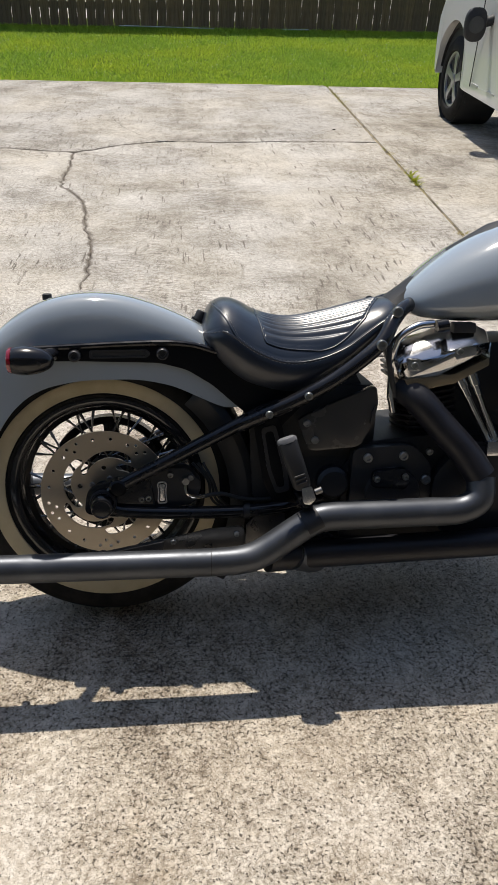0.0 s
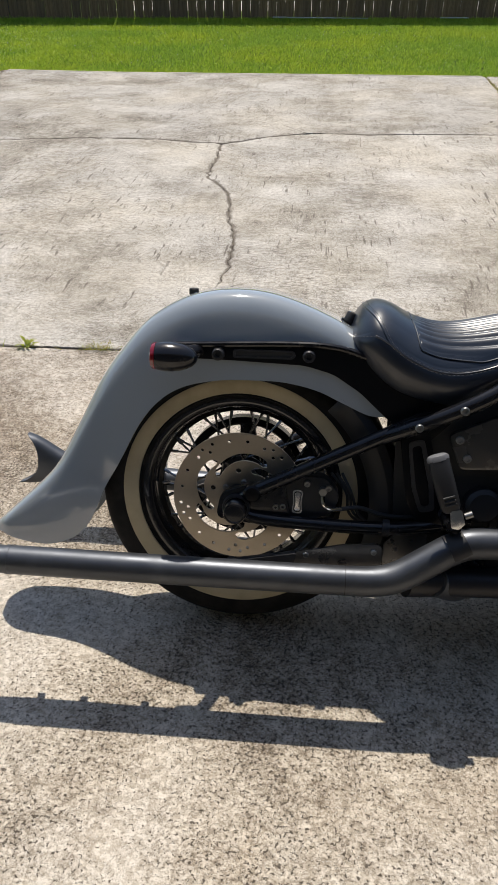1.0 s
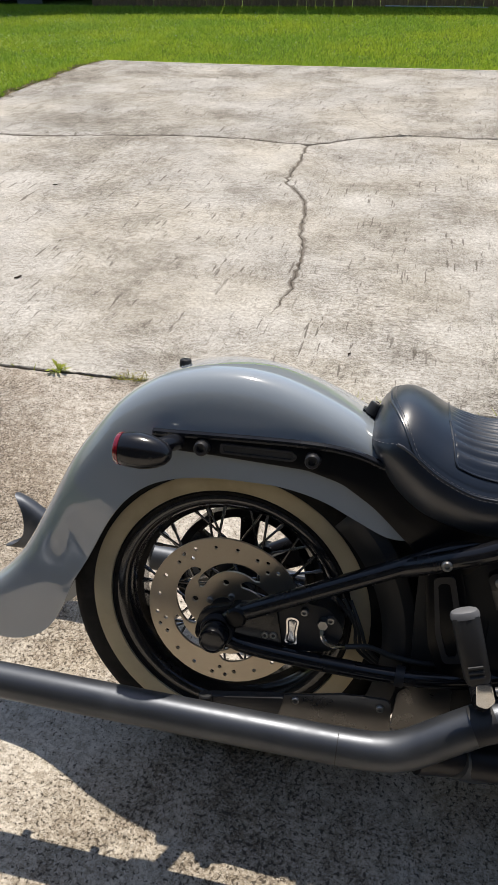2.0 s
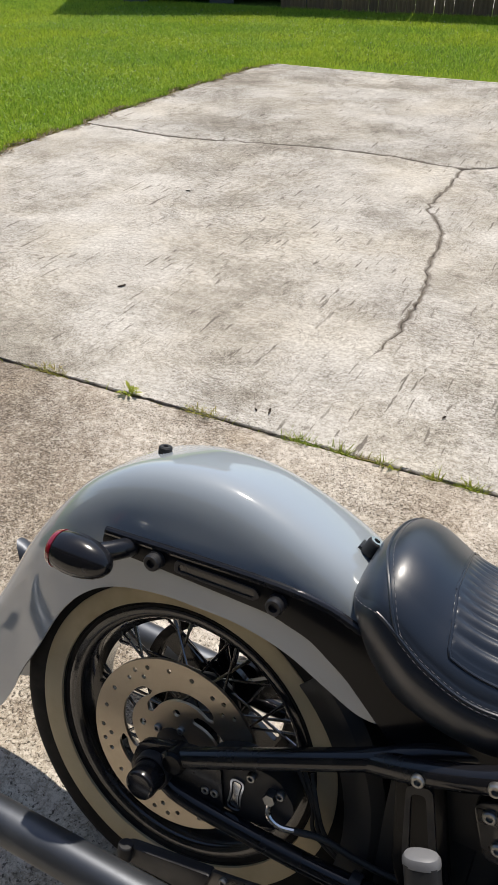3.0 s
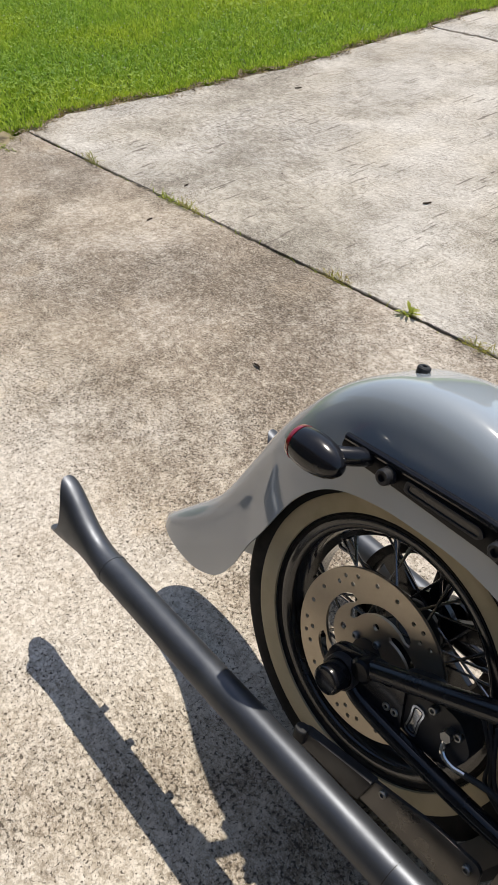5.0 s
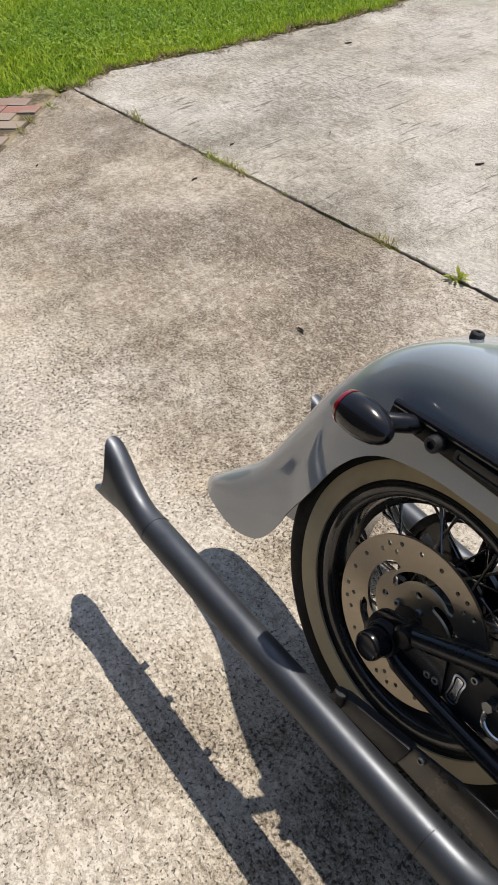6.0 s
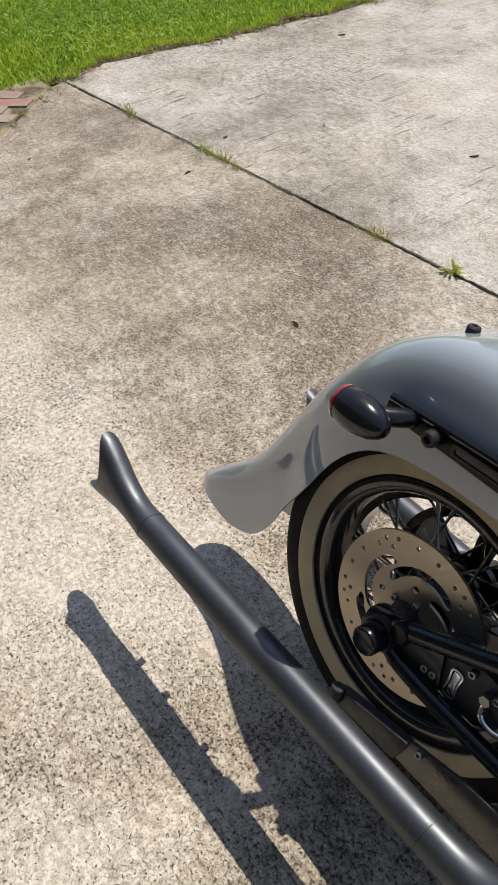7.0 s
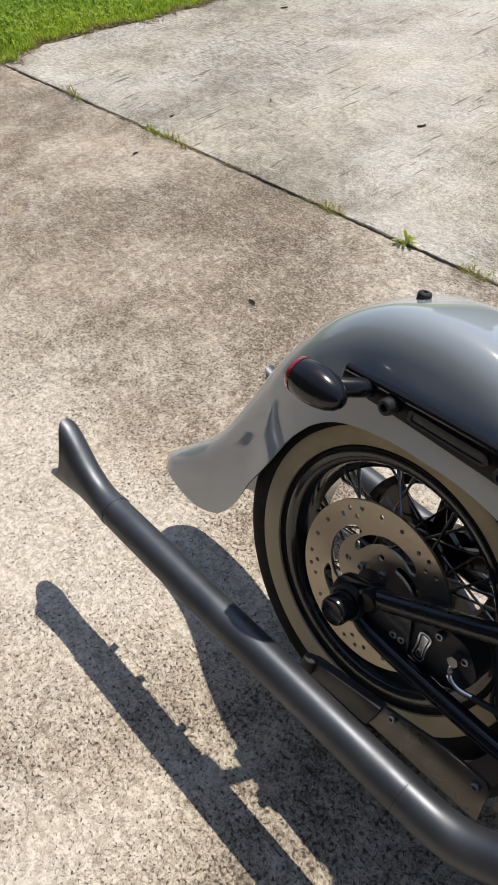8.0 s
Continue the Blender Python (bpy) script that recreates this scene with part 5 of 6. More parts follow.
# side stand, front end, handlebar
part("side_stand", tube(catmull([(0.70, 0.14, 0.16), (0.66, 0.24, 0.115), (0.60, 0.34, 0.104)], 5), 0.011, 12), M["satin"], bike, "black side stand")
part("stand_foot", box((0.597, 0.345, 0.106), (0.05, 0.03, 0.008), 0.002, rot=Matrix.Rotation(radians(18.5), 4, "X")), M["satin"], bike)
wheel(1.62, 1)
for s in (-1, 1):
    fork = part("fork_leg", tube([(1.62, s * 0.105, AX), (1.58, s * 0.105, 0.41), (1.575, s * 0.105, 0.42), (1.28, s * 0.105, 1.02)], [0.027, 0.027, 0.029, 0.029], 20), M["gloss"], bike, "gloss black fork leg")
    part("axle_clamp", lathe([(s * 0.085, 0), (s * 0.085, 0.028), (s * 0.135, 0.028), (s * 0.135, 0)], (1.62, 0, AX), 20), M["satin"], fork)
for z, x in ((1.00, 1.288), (0.84, 1.368)):
    part("fork_yoke", box((x, 0, z), (0.075, 0.27, 0.034), 0.008, rot=Matrix.Rotation(radians(-26), 4, "Y")), M["gloss"], bike)
part("steering_head", tube([(1.17, 0, 0.83), (1.23, 0, 0.985)], 0.035, 20), M["gloss"], bike)
bm = bmesh.new()
rings = []
for i in range(25):
    a = radians(18 + 140 * i / 24)
    rings.append([(1.62 + q * math.cos(a), y, AX + q * math.sin(a)) for y, q in ((-0.09, 0.31), (-0.088, 0.335), (-0.06, 0.348), (0, 0.353), (0.06, 0.348), (0.088, 0.335), (0.09, 0.31))])
loft(bm, rings, closed=False)
ff = part("front_fender", bm, M["paint"], bike, "gloss grey front fender", sharp=60)
mod = ff.modifiers.new("thickness", "SOLIDIFY")
mod.thickness = 0.003
part("headlight", lathe([(0.0, 0), (0.0, 0.085), (-0.02, 0.088), (-0.08, 0.075), (-0.12, 0.04), (-0.13, 0)], (1.50, 0, 0.92), 32, "x"), M["gloss"], bike, "gloss black headlight shell")
bars = part("handlebar", tube(catmull([(1.10, -0.42, 1.185), (1.20, -0.395, 1.20), (1.26, -0.33, 1.21), (1.29, -0.20, 1.15), (1.28, -0.08, 1.06), (1.28, 0.08, 1.06), (1.29, 0.20, 1.15), (1.26, 0.33, 1.21), (1.20, 0.395, 1.20), (1.10, 0.42, 1.185)], 7), 0.0127, 14), M["gloss"], bike, "gloss black handlebar")
for s in (-1, 1):
    part("grip", tube([(1.09, s * 0.422, 1.1835), (1.21, s * 0.392, 1.201)], 0.0185, 16), M["crinkle"], bars)
    part("lever", tube(catmull([(1.25, s * 0.375, 1.225), (1.27, s * 0.42, 1.23), (1.21, s * 0.435, 1.225), (1.12, s * 0.46, 1.21)], 5), 0.0055, 8), M["chrome"], bars, "chrome lever")

# the sprung chassis settles a little over its axles
for ob in bike.children:
    if not ob.name.startswith("wheel"):
        ob.location.z = -0.008

# ---------------------------------------------------------------- unseen wall and roof added behind the camera, to darken the paint's reflections
wall = part("wall_south", box((1.0, -3.1, 1.3), (22, 0.2, 2.75)), M["unseen_wall"])
tagged(wall, "unseen plain dark wall added to close the place behind the camera", "wall", kind="structure")
bm = bmesh.new()
loft(bm, [[(x, -1.65, 2.45), (x, -1.65, 2.62), (x, -7.0, 4.9), (x, -12.0, 2.62), (x, -12.0, 2.45), (x, -7.0, 4.72)] for x in (-10.4, 12.4)])
eaves = part("roof_south", bm, M["roofing"])
tagged(eaves, "unseen dark roof with a deep eave, added to shape reflections and bounce light", "roof", kind="structure")

# ---------------------------------------------------------------- fence at the back of the lawn
fence = empty("fence", "weathered brown wooden privacy fence with narrow gaps", "fence", pose(0, 12.50, 0, 0, 0, 7.4), kind="structure")
FENCE_Y = 0.0


def board_mesh(seed):
    rnd = random.Random(seed)
    w, h, t = 0.136, 1.83, 0.018
    bm = bmesh.new()
    rows = []
    for z in (-0.03, 0.6, 1.2, h):
        dx = rnd.uniform(-0.0035, 0.0035)
        dy = rnd.uniform(-0.004, 0.004)
        rows.append([(-w / 2 + dx, dy, z), (w / 2 + dx, dy, z), (w / 2 + dx, dy + t, z), (-w / 2 + dx, dy + t, z)])
    loft(bm, rows)
    me = finish(bm)
    me.materials.append(M["fence"])
    return me


boards = [board_mesh(i) for i in range(7)]
rnd = random.Random(4)
x = -5.3
i = 0
while x < 14.0:
    ob = part("board", boards[rnd.randrange(7)], None, fence)
    ob.matrix_basis = pose(x, FENCE_Y + rnd.uniform(-0.004, 0.004), rnd.uniform(-0.02, 0.015), 0, rnd.uniform(-0.35, 0.35), 0)
    x += 0.136 + (0.002 if rnd.random() < 0.14 else rnd.uniform(0.0035, 0.008))
    i += 1
for z in (0.28, 0.95, 1.60):
    part("rail", box((4.75, FENCE_Y + 0.045, z), (18.6, 0.04, 0.09), 0.003), M["fence"], fence)
for j in range(8):
    part("post", box((-4.7 + 2.44 * j, FENCE_Y + 0.11, 0.93), (0.09, 0.09, 1.86), 0.004), M["fence"], fence)
for a, b in (((-0.75, 12.20, 0.03), (0.75, 12.40, 0.012)), ((1.9, 12.56, 0.02), (2.35, 12.62, 0.02))):
    rail = part("plastic_pipe", tube([a, b], 0.008, 10), M["pvc"])
    tagged(rail, "thin white plastic pipe lying along the fence", "pipe")

beyond = part("pavement", prism([(-3.6, 13.3), (14, 15.4), (14, 60), (-3.6, 60)], -0.06, -0.015, axis="z"), M["pale_paving"])
tagged(beyond, "pale paving in the sun beyond the fence", "paving", kind="structure")

# ---------------------------------------------------------------- raised neighbouring house
house = empty("neighbour_house", "grey-blue sided house raised on low piers, dark underneath", "house", pose(-4.95, 12.80, 0, 0, 0, 26))
HX0, HX1, HY0, HY1 = -3.5, 0.0, 0.0, 6.0
for r in range(16):
    z = 0.34 + 0.16 * r
    part("siding_board", box(((HX0 + HX1) / 2, HY0 - 0.006, z + 0.085), (HX1 - HX0, 0.022, 0.172), 0.0, rot=Matrix.Rotation(radians(4), 4, "X")), M["siding"], house)
part("wall", box(((HX0 + HX1) / 2, (HY0 + HY1) / 2 + 0.03, 1.66), (HX1 - HX0 - 0.02, HY1 - HY0, 2.70)), M["siding"], house)
part("sill_beam", box(((HX0 + HX1) / 2, HY0 + 0.12, 0.25), (HX1 - HX0 - 0.05, 0.12, 0.14)), M["block"], house)
for j in range(3):
    part("pier", box((HX0 + 0.3 + j * 1.45, HY0 + 0.32, 0.08), (0.4, 0.4, 0.30), 0.01), M["block"], house)
part("skirt", box(((HX0 + HX1) / 2, HY0 + 0.75, 0.10), (HX1 - HX0, 0.06, 0.40)), M["block"], house)
bm = bmesh.new()
loft(bm, [[(HX0 - 0.3, HY0 - 0.2, 2.95), (HX0 - 0.3, (HY0 + HY1) / 2, 4.6), (HX0 - 0.3, HY1 + 0.4, 2.95)], [(HX1 + 0.3, HY0 - 0.2, 2.95), (HX1 + 0.3, (HY0 + HY1) / 2, 4.6), (HX1 + 0.3, HY1 + 0.4, 2.95)]])
part("roof", bm, M["roofing"], house)

# ---------------------------------------------------------------- parked car
car = empty("car", "white car parked on the concrete with grey five-spoke alloy wheels", "car", pose(2.585, 5.86, 0))
# own axes: x inwards from its near side, y along its length, far wheel at y = 0
WR = 0.348
WB = -2.72


def car_body():
    """Side panel with wheel openings, swept to the other side."""
    outline = [(0.43, 0.42), (0.475, 0.62), (0.50, 0.80), (0.43, 0.95)]
    top = [(0.43, 0.95), (0.10, 1.06), (-0.55, 1.14), (-2.9, 1.12), (-3.45, 1.05), (-3.62, 0.80), (-3.60, 0.42)]
    bottom = [(-3.5, 0.34), (WB - 0.42, 0.33)]
    arc_b = [(WB + 0.385 * math.cos(a), 0.42 + 0.385 * math.sin(a)) for a in np.linspace(math.pi * 1.06, -math.pi * 0.06, 18)]
    sill = [(WB + 0.44, 0.335), (-0.44, 0.335)]
    arc_f = [(0.385 * math.cos(a), 0.42 + 0.395 * math.sin(a)) for a in np.linspace(math.pi * 1.06, -math.pi * 0.06, 22)]
    loop = top + bottom + arc_b + sill + arc_f + [(0.40, 0.37)] + outline[:-1]
    return loop


loop = car_body()
W_CAR = 1.80
bm = bmesh.new()
rings = []
for s, inset in ((0.0, 0.055), (0.02, 0.018), (0.06, 0.0), (W_CAR - 0.06, 0.0), (W_CAR - 0.02, 0.018), (W_CAR, 0.055)):
    cy, cz = -1.35, 0.62
    side = min(s, W_CAR - s)
    ring = []
    for (y, z) in loop:
        lean = 0.05 * max(0.0, z - 0.62) if side < 0.1 else 0.0
        yy = y - inset * (1 if y > 0.5 else -1 if y < -3.3 else 0)
        xx = s + (lean + 0.02 * max(0, 0.45 - z)) * (1 if s < 0.9 else -1)
        ring.append((xx, yy, z - inset * 0.4 * (z > 0.95)))
    rings.append(ring)
vs = [[bm.verts.new(q) for q in r] for r in rings]
n = len(loop)
for a, b in zip(vs, vs[1:]):
    for j in range(n):
        bm.faces.new((a[j], a[(j + 1) % n], b[(j + 1) % n], b[j]))
f0 = bm.faces.new(vs[0])
f1 = bm.faces.new(vs[-1])
bmesh.ops.triangulate(bm, faces=[f0, f1])
part("body", bm, M["carpaint"], car, "white painted body", sharp=40)
bm = bmesh.new()
cab = [(0.10, 1.05), (-0.45, 1.50), (-0.75, 1.60), (-2.2, 1.62), (-2.9, 1.52), (-3.40, 1.06)]
rings = [[(s + 0.22 * max(0, z - 1.05) * (1 if s < 0.9 else -1) + 0.04 * (1 if s < 0.9 else -1), y, z) for y, z in cab] for s in (0.0, 0.03, W_CAR - 0.03, W_CAR)]
part("cabin", loft(bm, rings), M["carglass"], car, "dark tinted cabin glass", sharp=30)
part("roof", prism([(0.22, -0.78), (W_CAR - 0.22, -0.78), (W_CAR - 0.22, -2.6), (0.22, -2.6)], 1.59, 1.635, 0.015, axis="z"), M["carpaint"], car)
part("rocker_trim", box((0.012, -1.36, 0.375), (0.02, 1.82, 0.08), 0.006), M["carpaint"], car)
for y in (-0.72, -1.10, -1.50):
    part("trim_clip", box((0.0, y, 0.420), (0.008, 0.16, 0.014), 0.003), M["pvc"], car, "pale trim strip")
bm = bmesh.new()
rings = []
for f, wy, hz in ((0.0, 0.075, 0.105), (0.012, 0.085, 0.118), (0.05, 0.083, 0.115), (0.10, 0.062, 0.090), (0.13, 0.03, 0.05)):
    rings.append([(-0.125 + wy * math.copysign(abs(math.cos(a)) ** 0.75, math.cos(a)), -0.86 + f, 0.86 + hz * math.copysign(abs(math.sin(a)) ** 0.75, math.sin(a))) for a in (2 * math.pi * j / 28 for j in range(28))])
part("door_mirror", loft(bm, rings), M["carplastic"], car, "black door mirror housing", sharp=50)
part("mirror_glass", lathe([(-0.002, 0.0), (-0.002, 0.058), (-0.006, 0.060), (-0.006, 0)], (-0.125, -0.857, 0.86), 24), M["carglass"], car, "dark mirror glass")
part("mirror_arm", tube([(-0.06, -0.82, 0.87), (0.0, -0.80, 0.885), (0.06, -0.78, 0.90)], [0.034, 0.036, 0.045], 12), M["carplastic"], car)
part("door_seam", box((-0.002, -0.62, 0.74), (0.006, 0.006, 0.70)), M["carplastic"], car)
part("underbody", box((W_CAR / 2, -1.56, 0.42), (W_CAR - 0.36, 3.7, 0.20)), M["carplastic"], car)
for y in (0.0, WB):
    for s in (0, 1):
        part("wheel_well", box((0.30 if s == 0 else W_CAR - 0.30, y, 0.50), (0.45, 0.74, 0.58)), M["carplastic"], car)
        fx = 0.035 if s == 0 else W_CAR - 0.035
        o = 1 if s == 0 else -1
        tyre = part("wheel", lathe([(fx + o * 0.03, 0.215), (fx + o * 0.004, 0.240), (fx, 0.285), (fx + o * 0.012, 0.315), (fx + o * 0.04, WR), (fx + o * 0.18, WR), (fx + o * 0.21, 0.31), (fx + o * 0.21, 0.21)], (0, y, WR), 48, "x"), M["rubber"], car, "black car tyre")
        rim = lathe([(fx + o * 0.030, 0.216), (fx + o * 0.020, 0.226), (fx + o * 0.024, 0.206), (fx + o * 0.10, 0.195), (fx + o * 0.20, 0.20)], (0, y, WR), 48, "x")
        part("rim", rim, M["carwheel"], tyre)
        for a in range(5):
            an = radians(72 * a + 18)
            sp = bmesh.new()
            rr = []
            for q, w, dx in ((0.03, 0.034, 0.030), (0.09, 0.030, 0.026), (0.16, 0.034, 0.022), (0.205, 0.048, 0.026)):
                cyy, czz = q * math.cos(an), q * math.sin(an)
                ty, tz = -math.sin(an) * w, math.cos(an) * w
                rr.append([(fx + o * dx, y + cyy - ty, WR + czz - tz), (fx + o * (dx - 0.006), y + cyy, WR + czz), (fx + o * dx, y + cyy + ty, WR + czz + tz), (fx + o * (dx + 0.035), y + cyy + 0.7 * ty, WR + czz + 0.7 * tz), (fx + o * (dx + 0.035), y + cyy - 0.7 * ty, WR + czz - 0.7 * tz)])
            part("wheel_spoke", loft(sp, rr), M["carwheel"], tyre)
        part("wheel_hub", lathe([(fx + o * 0.06, 0), (fx + o * 0.06, 0.05), (fx + o * 0.022, 0.045), (fx + o * 0.016, 0.03), (fx + o * 0.016, 0)], (0, y, WR), 24, "x"), M["carwheel"], tyre)
        part("wheel_well", lathe([(fx + o * 0.014, 0.386), (fx + o * 0.34, 0.386), (fx + o * 0.34, 0.0)], (0, y, WR + 0.02), 40, "x"), M["carplastic"], tyre, "black wheel arch lining")
        part("brake_drum", lathe([(fx + o * 0.11, 0), (fx + o * 0.11, 0.16), (fx + o * 0.14, 0.16), (fx + o * 0.14, 0)], (0, y, WR), 32, "x"), M["carplastic"], tyre)

# ---------------------------------------------------------------- brick pavers beside the near slab
paving = empty("brick_paving", "weathered red and brown brick pavers beside the concrete", "paving", kind="structure")
meshes = []
for key in ("brick", "paver"):
    me = finish(box((0, 0, 0), (0.198, 0.098, 0.06), 0.006))
    me.materials.append(M[key])
    meshes.append(me)
rnd = random.Random(12)
turn = radians(42)
ca, sa = math.cos(turn), math.sin(turn)


def slab_edge(y):
    """Where the near slab's ragged left edge lies."""
    return float(np.interp(y, (-0.2, 0.485, 0.78, 1.08), (-2.70, -3.15, -3.42, -3.695)))


bed = [(slab_edge(y) + 0.05, y) for y in np.linspace(-0.40, 1.10, 16)] + [(-3.95, 1.10), (-3.95, -0.40)]
part("sand_bed", prism(bed, -0.06, -0.014, axis="z"), M["dry_soil"], paving, "sandy bed between the pavers")
for r in range(-9, 12):
    for q in range(-9, 9):
        u, v = 0.203 * (q + 0.5 * (r % 2)), 0.103 * r
        bx, by = -3.66 + u * ca - v * sa, 0.835 + u * sa + v * ca
        if by < -0.35 or by > 0.98 or bx > slab_edge(by) - 0.12 or bx < -3.92:
            continue
        ob = part("brick", meshes[0 if r in (0, -5) else 1], None, paving)
        ob.matrix_basis = pose(bx, by, -0.036 + rnd.uniform(-0.004, 0.004), rnd.uniform(-1, 1), rnd.uniform(-1, 1), 42 + rnd.uniform(-1.5, 1.5))

# ---------------------------------------------------------------- lawn blades, clover, weeds, litter


def blades(name, places, h0, h1, width, material, lean=0.6, seed=1, clump=1):
    """Many bent blades in one mesh: three points wide at the foot, one at the tip."""
    rng = np.random.default_rng(seed)
    n = len(places)
    base = np.zeros((n, 3))
    base[:, :2] = places
    base[:, 2] = -0.03
    h = rng.uniform(h0, h1, n)
    a = rng.uniform(0, 2 * np.pi, n)
    b = rng.uniform(0, 2 * np.pi, n)
    w = width * rng.uniform(0.6, 1.3, n)
    ln = h * rng.uniform(0.1, lean, n)
    s = np.stack([np.cos(a), np.sin(a), np.zeros(n)], 1) * w[:, None] / 2
    d = np.stack([np.cos(b), np.sin(b), np.zeros(n)], 1) * ln[:, None]
    up = np.zeros((n, 3))
    up[:, 2] = h
    mid = base + d * 0.35 + up * 0.6
    tip = base + d + up
    v = np.concatenate([base - s, base + s, mid - s * 0.8, mid + s * 0.8, tip]).astype(float)
    i = np.arange(n)
    quads = np.stack([i, i + n, i + 3 * n, i + 2 * n], 1)
    tris = np.stack([i + 2 * n, i + 3 * n, i + 4 * n], 1)
    me = bpy.data.meshes.new("blades")
    me.from_pydata(v.tolist(), [], quads.tolist() + tris.tolist())
    me.materials.append(material)
    ob = new(name, me)
    return tagged(ob, kind="stuff")


def left_limit(y):
    """The driveway's left edge."""
    return np.interp(y, [-4, -0.2, 0.485, 1.10, 1.47, 2.10, 2.66, 3.04, 4.25, 5.85, 7.2], [-2.6, -2.70, -3.15, -3.72, -3.81, -3.67, -3.58, -3.52, -3.51, -3.46, -3.33])


rng = np.random.default_rng(5)


def ragged(y):
    """How far the turf creeps over or draws back from the concrete."""
    return 0.030 * np.sin(6.3 * y) + 0.034 * np.sin(15.1 * y + 1.3) + 0.026 * np.sin(37 * y) + 0.010 * np.sin(71 * y + 0.4)


strip_y = np.linspace(1.15, 7.15, 90)
bm = bmesh.new()
loft(bm, [[(float(left_limit(y)) - 0.17, y, -0.035), (float(left_limit(y)) - 0.16, y, -0.018), (float(left_limit(y)) + 0.02, y, -0.012), (float(left_limit(y)) + 0.03, y, -0.05)] for y in strip_y])
tagged(part("soil_edge", bm, M["dry_soil"]), "bare brown soil between lawn and concrete", "soil", kind="structure")


def back_edge(x):
    """The driveway's far edge."""
    return 7.375 + 0.055 * x + 0.06 * np.maximum(0.0, -2 - x)


p = np.stack([rng.uniform(-10.5, -3.1, 410000), rng.uniform(-0.2, 11.9, 410000)], 1)
keep = (p[:, 0] < left_limit(p[:, 1]) - 0.06 + ragged(p[:, 1]) + rng.normal(0, 0.010, len(p))) | (p[:, 1] > 7.32)
keep &= ~((p[:, 1] < 1.12) & (p[:, 0] > -3.88 + 0.03 * np.sin(p[:, 1] * 13)))
far = np.hypot(p[:, 0], p[:, 1] + 0.5)
keep &= rng.uniform(0, 1, len(p)) < np.clip(6.5 / far, 0.3, 1)
p = p[keep]
q = np.stack([rng.uniform(-3.35, 9.0, 215000), rng.uniform(7.15, 13.4, 215000)], 1)
q = q[(q[:, 1] > back_edge(q[:, 0]) + 0.01 + rng.normal(0, 0.015, len(q))) & (q[:, 1] < 12.50 + 0.13 * q[:, 0])]
lawn = blades("lawn_grass", np.concatenate([p, q]), 0.024, 0.052, 0.0085, M["grass"], 1.7, 2)
tagged(lawn, "sunlit mown green lawn grass", "grass")
# taller tufts where the mower misses: along the slab and the fence
yy = rng.uniform(1.1, 7.2, 6000)
e1 = np.stack([left_limit(yy) - 0.05 + ragged(yy) - np.abs(rng.normal(0, 0.03, 6000)), yy], 1)
xx = rng.uniform(-8, 8, 9000)
e2 = np.stack([xx, 12.36 + 0.13 * xx - np.abs(rng.normal(0, 0.12, 9000))], 1)
xx = rng.uniform(-3.3, 6, 4500)
e3 = np.stack([xx, back_edge(xx) + 0.01 + np.abs(rng.normal(0, 0.03, 4500))], 1)
edge_grass = blades("edge_grass", np.concatenate([e1, e2, e3]), 0.035, 0.085, 0.006, M["grass"], 0.9, 3)
tagged(edge_grass, "uneven grass along the concrete edge and the fence", "grass")
dry = np.concatenate([e1[::2] + rng.normal(0.02, 0.02, (3000, 2)), e3[::4] - np.array([0, 0.02])])
tagged(blades("dry_edge_grass", dry, 0.03, 0.05, 0.005, M["dry_grass"], 1.2, 4), "dry brown grass at the lawn's edge", "grass")
# broad leaves low in the turf
n = 42000
lx, ly = rng.uniform(-8.5, -3.3, n), 1.0 + 9.5 * rng.uniform(0, 1, n) ** 1.7
ok = (lx < left_limit(ly) - 0.07 + ragged(ly)) & (np.sin(lx * 2.3 + 1.7 * np.sin(ly * 1.9)) + np.sin(ly * 3.1 + lx) + rng.normal(0, 0.7, n) > -0.1) & (ly > 1.15)
lx, ly = lx[ok], ly[ok]
n = len(lx)
cz = rng.uniform(-0.006, 0.014, n)
turn_ = rng.uniform(0, 2 * np.pi, n)
size_ = rng.uniform(0.006, 0.0125, n)
tilt = rng.uniform(-0.5, 0.5, (n, 2))
ring = []
for j, (rad, off) in enumerate(((1.0, 0.0), (0.75, 0.9), (1.0, 1.9), (0.8, 3.0), (1.0, 4.0), (0.75, 5.1))):
    dx_, dy_ = rad * size_ * np.cos(turn_ + off), rad * size_ * np.sin(turn_ + off)
    ring.append(np.stack([lx + dx_, ly + dy_, cz + dx_ * tilt[:, 0] + dy_ * tilt[:, 1]], 1))
me = bpy.data.meshes.new("leaves")
me.from_pydata(np.concatenate(ring).tolist(), [], np.stack([np.arange(n) + j * n for j in range(6)], 1).tolist())
me.materials.append(M["clover_leaf"])
tagged(new("lawn_clover", me), "small round clover leaves low in the lawn", "clover", kind="stuff")
# brown clippings and leaf bits where the turf meets the concrete
n = 5200
ly = rng.uniform(1.1, 7.2, n)
lx = left_limit(ly) - 0.055 + ragged(ly) + rng.normal(0.014, 0.040, n)
turn_ = rng.uniform(0, 2 * np.pi, n)
long_, wide_ = rng.uniform(0.006, 0.020, n), rng.uniform(0.002, 0.005, n)
u = np.stack([np.cos(turn_), np.sin(turn_), rng.uniform(-0.4, 0.4, n)], 1)
v = np.stack([-np.sin(turn_), np.cos(turn_), rng.uniform(-0.4, 0.4, n)], 1)
c0 = np.stack([lx, ly, rng.uniform(0.001, 0.008, n)], 1)
bits = [c0 - u * long_[:, None], c0 + v * wide_[:, None], c0 + u * long_[:, None], c0 - v * wide_[:, None]]
me = bpy.data.meshes.new("bits")
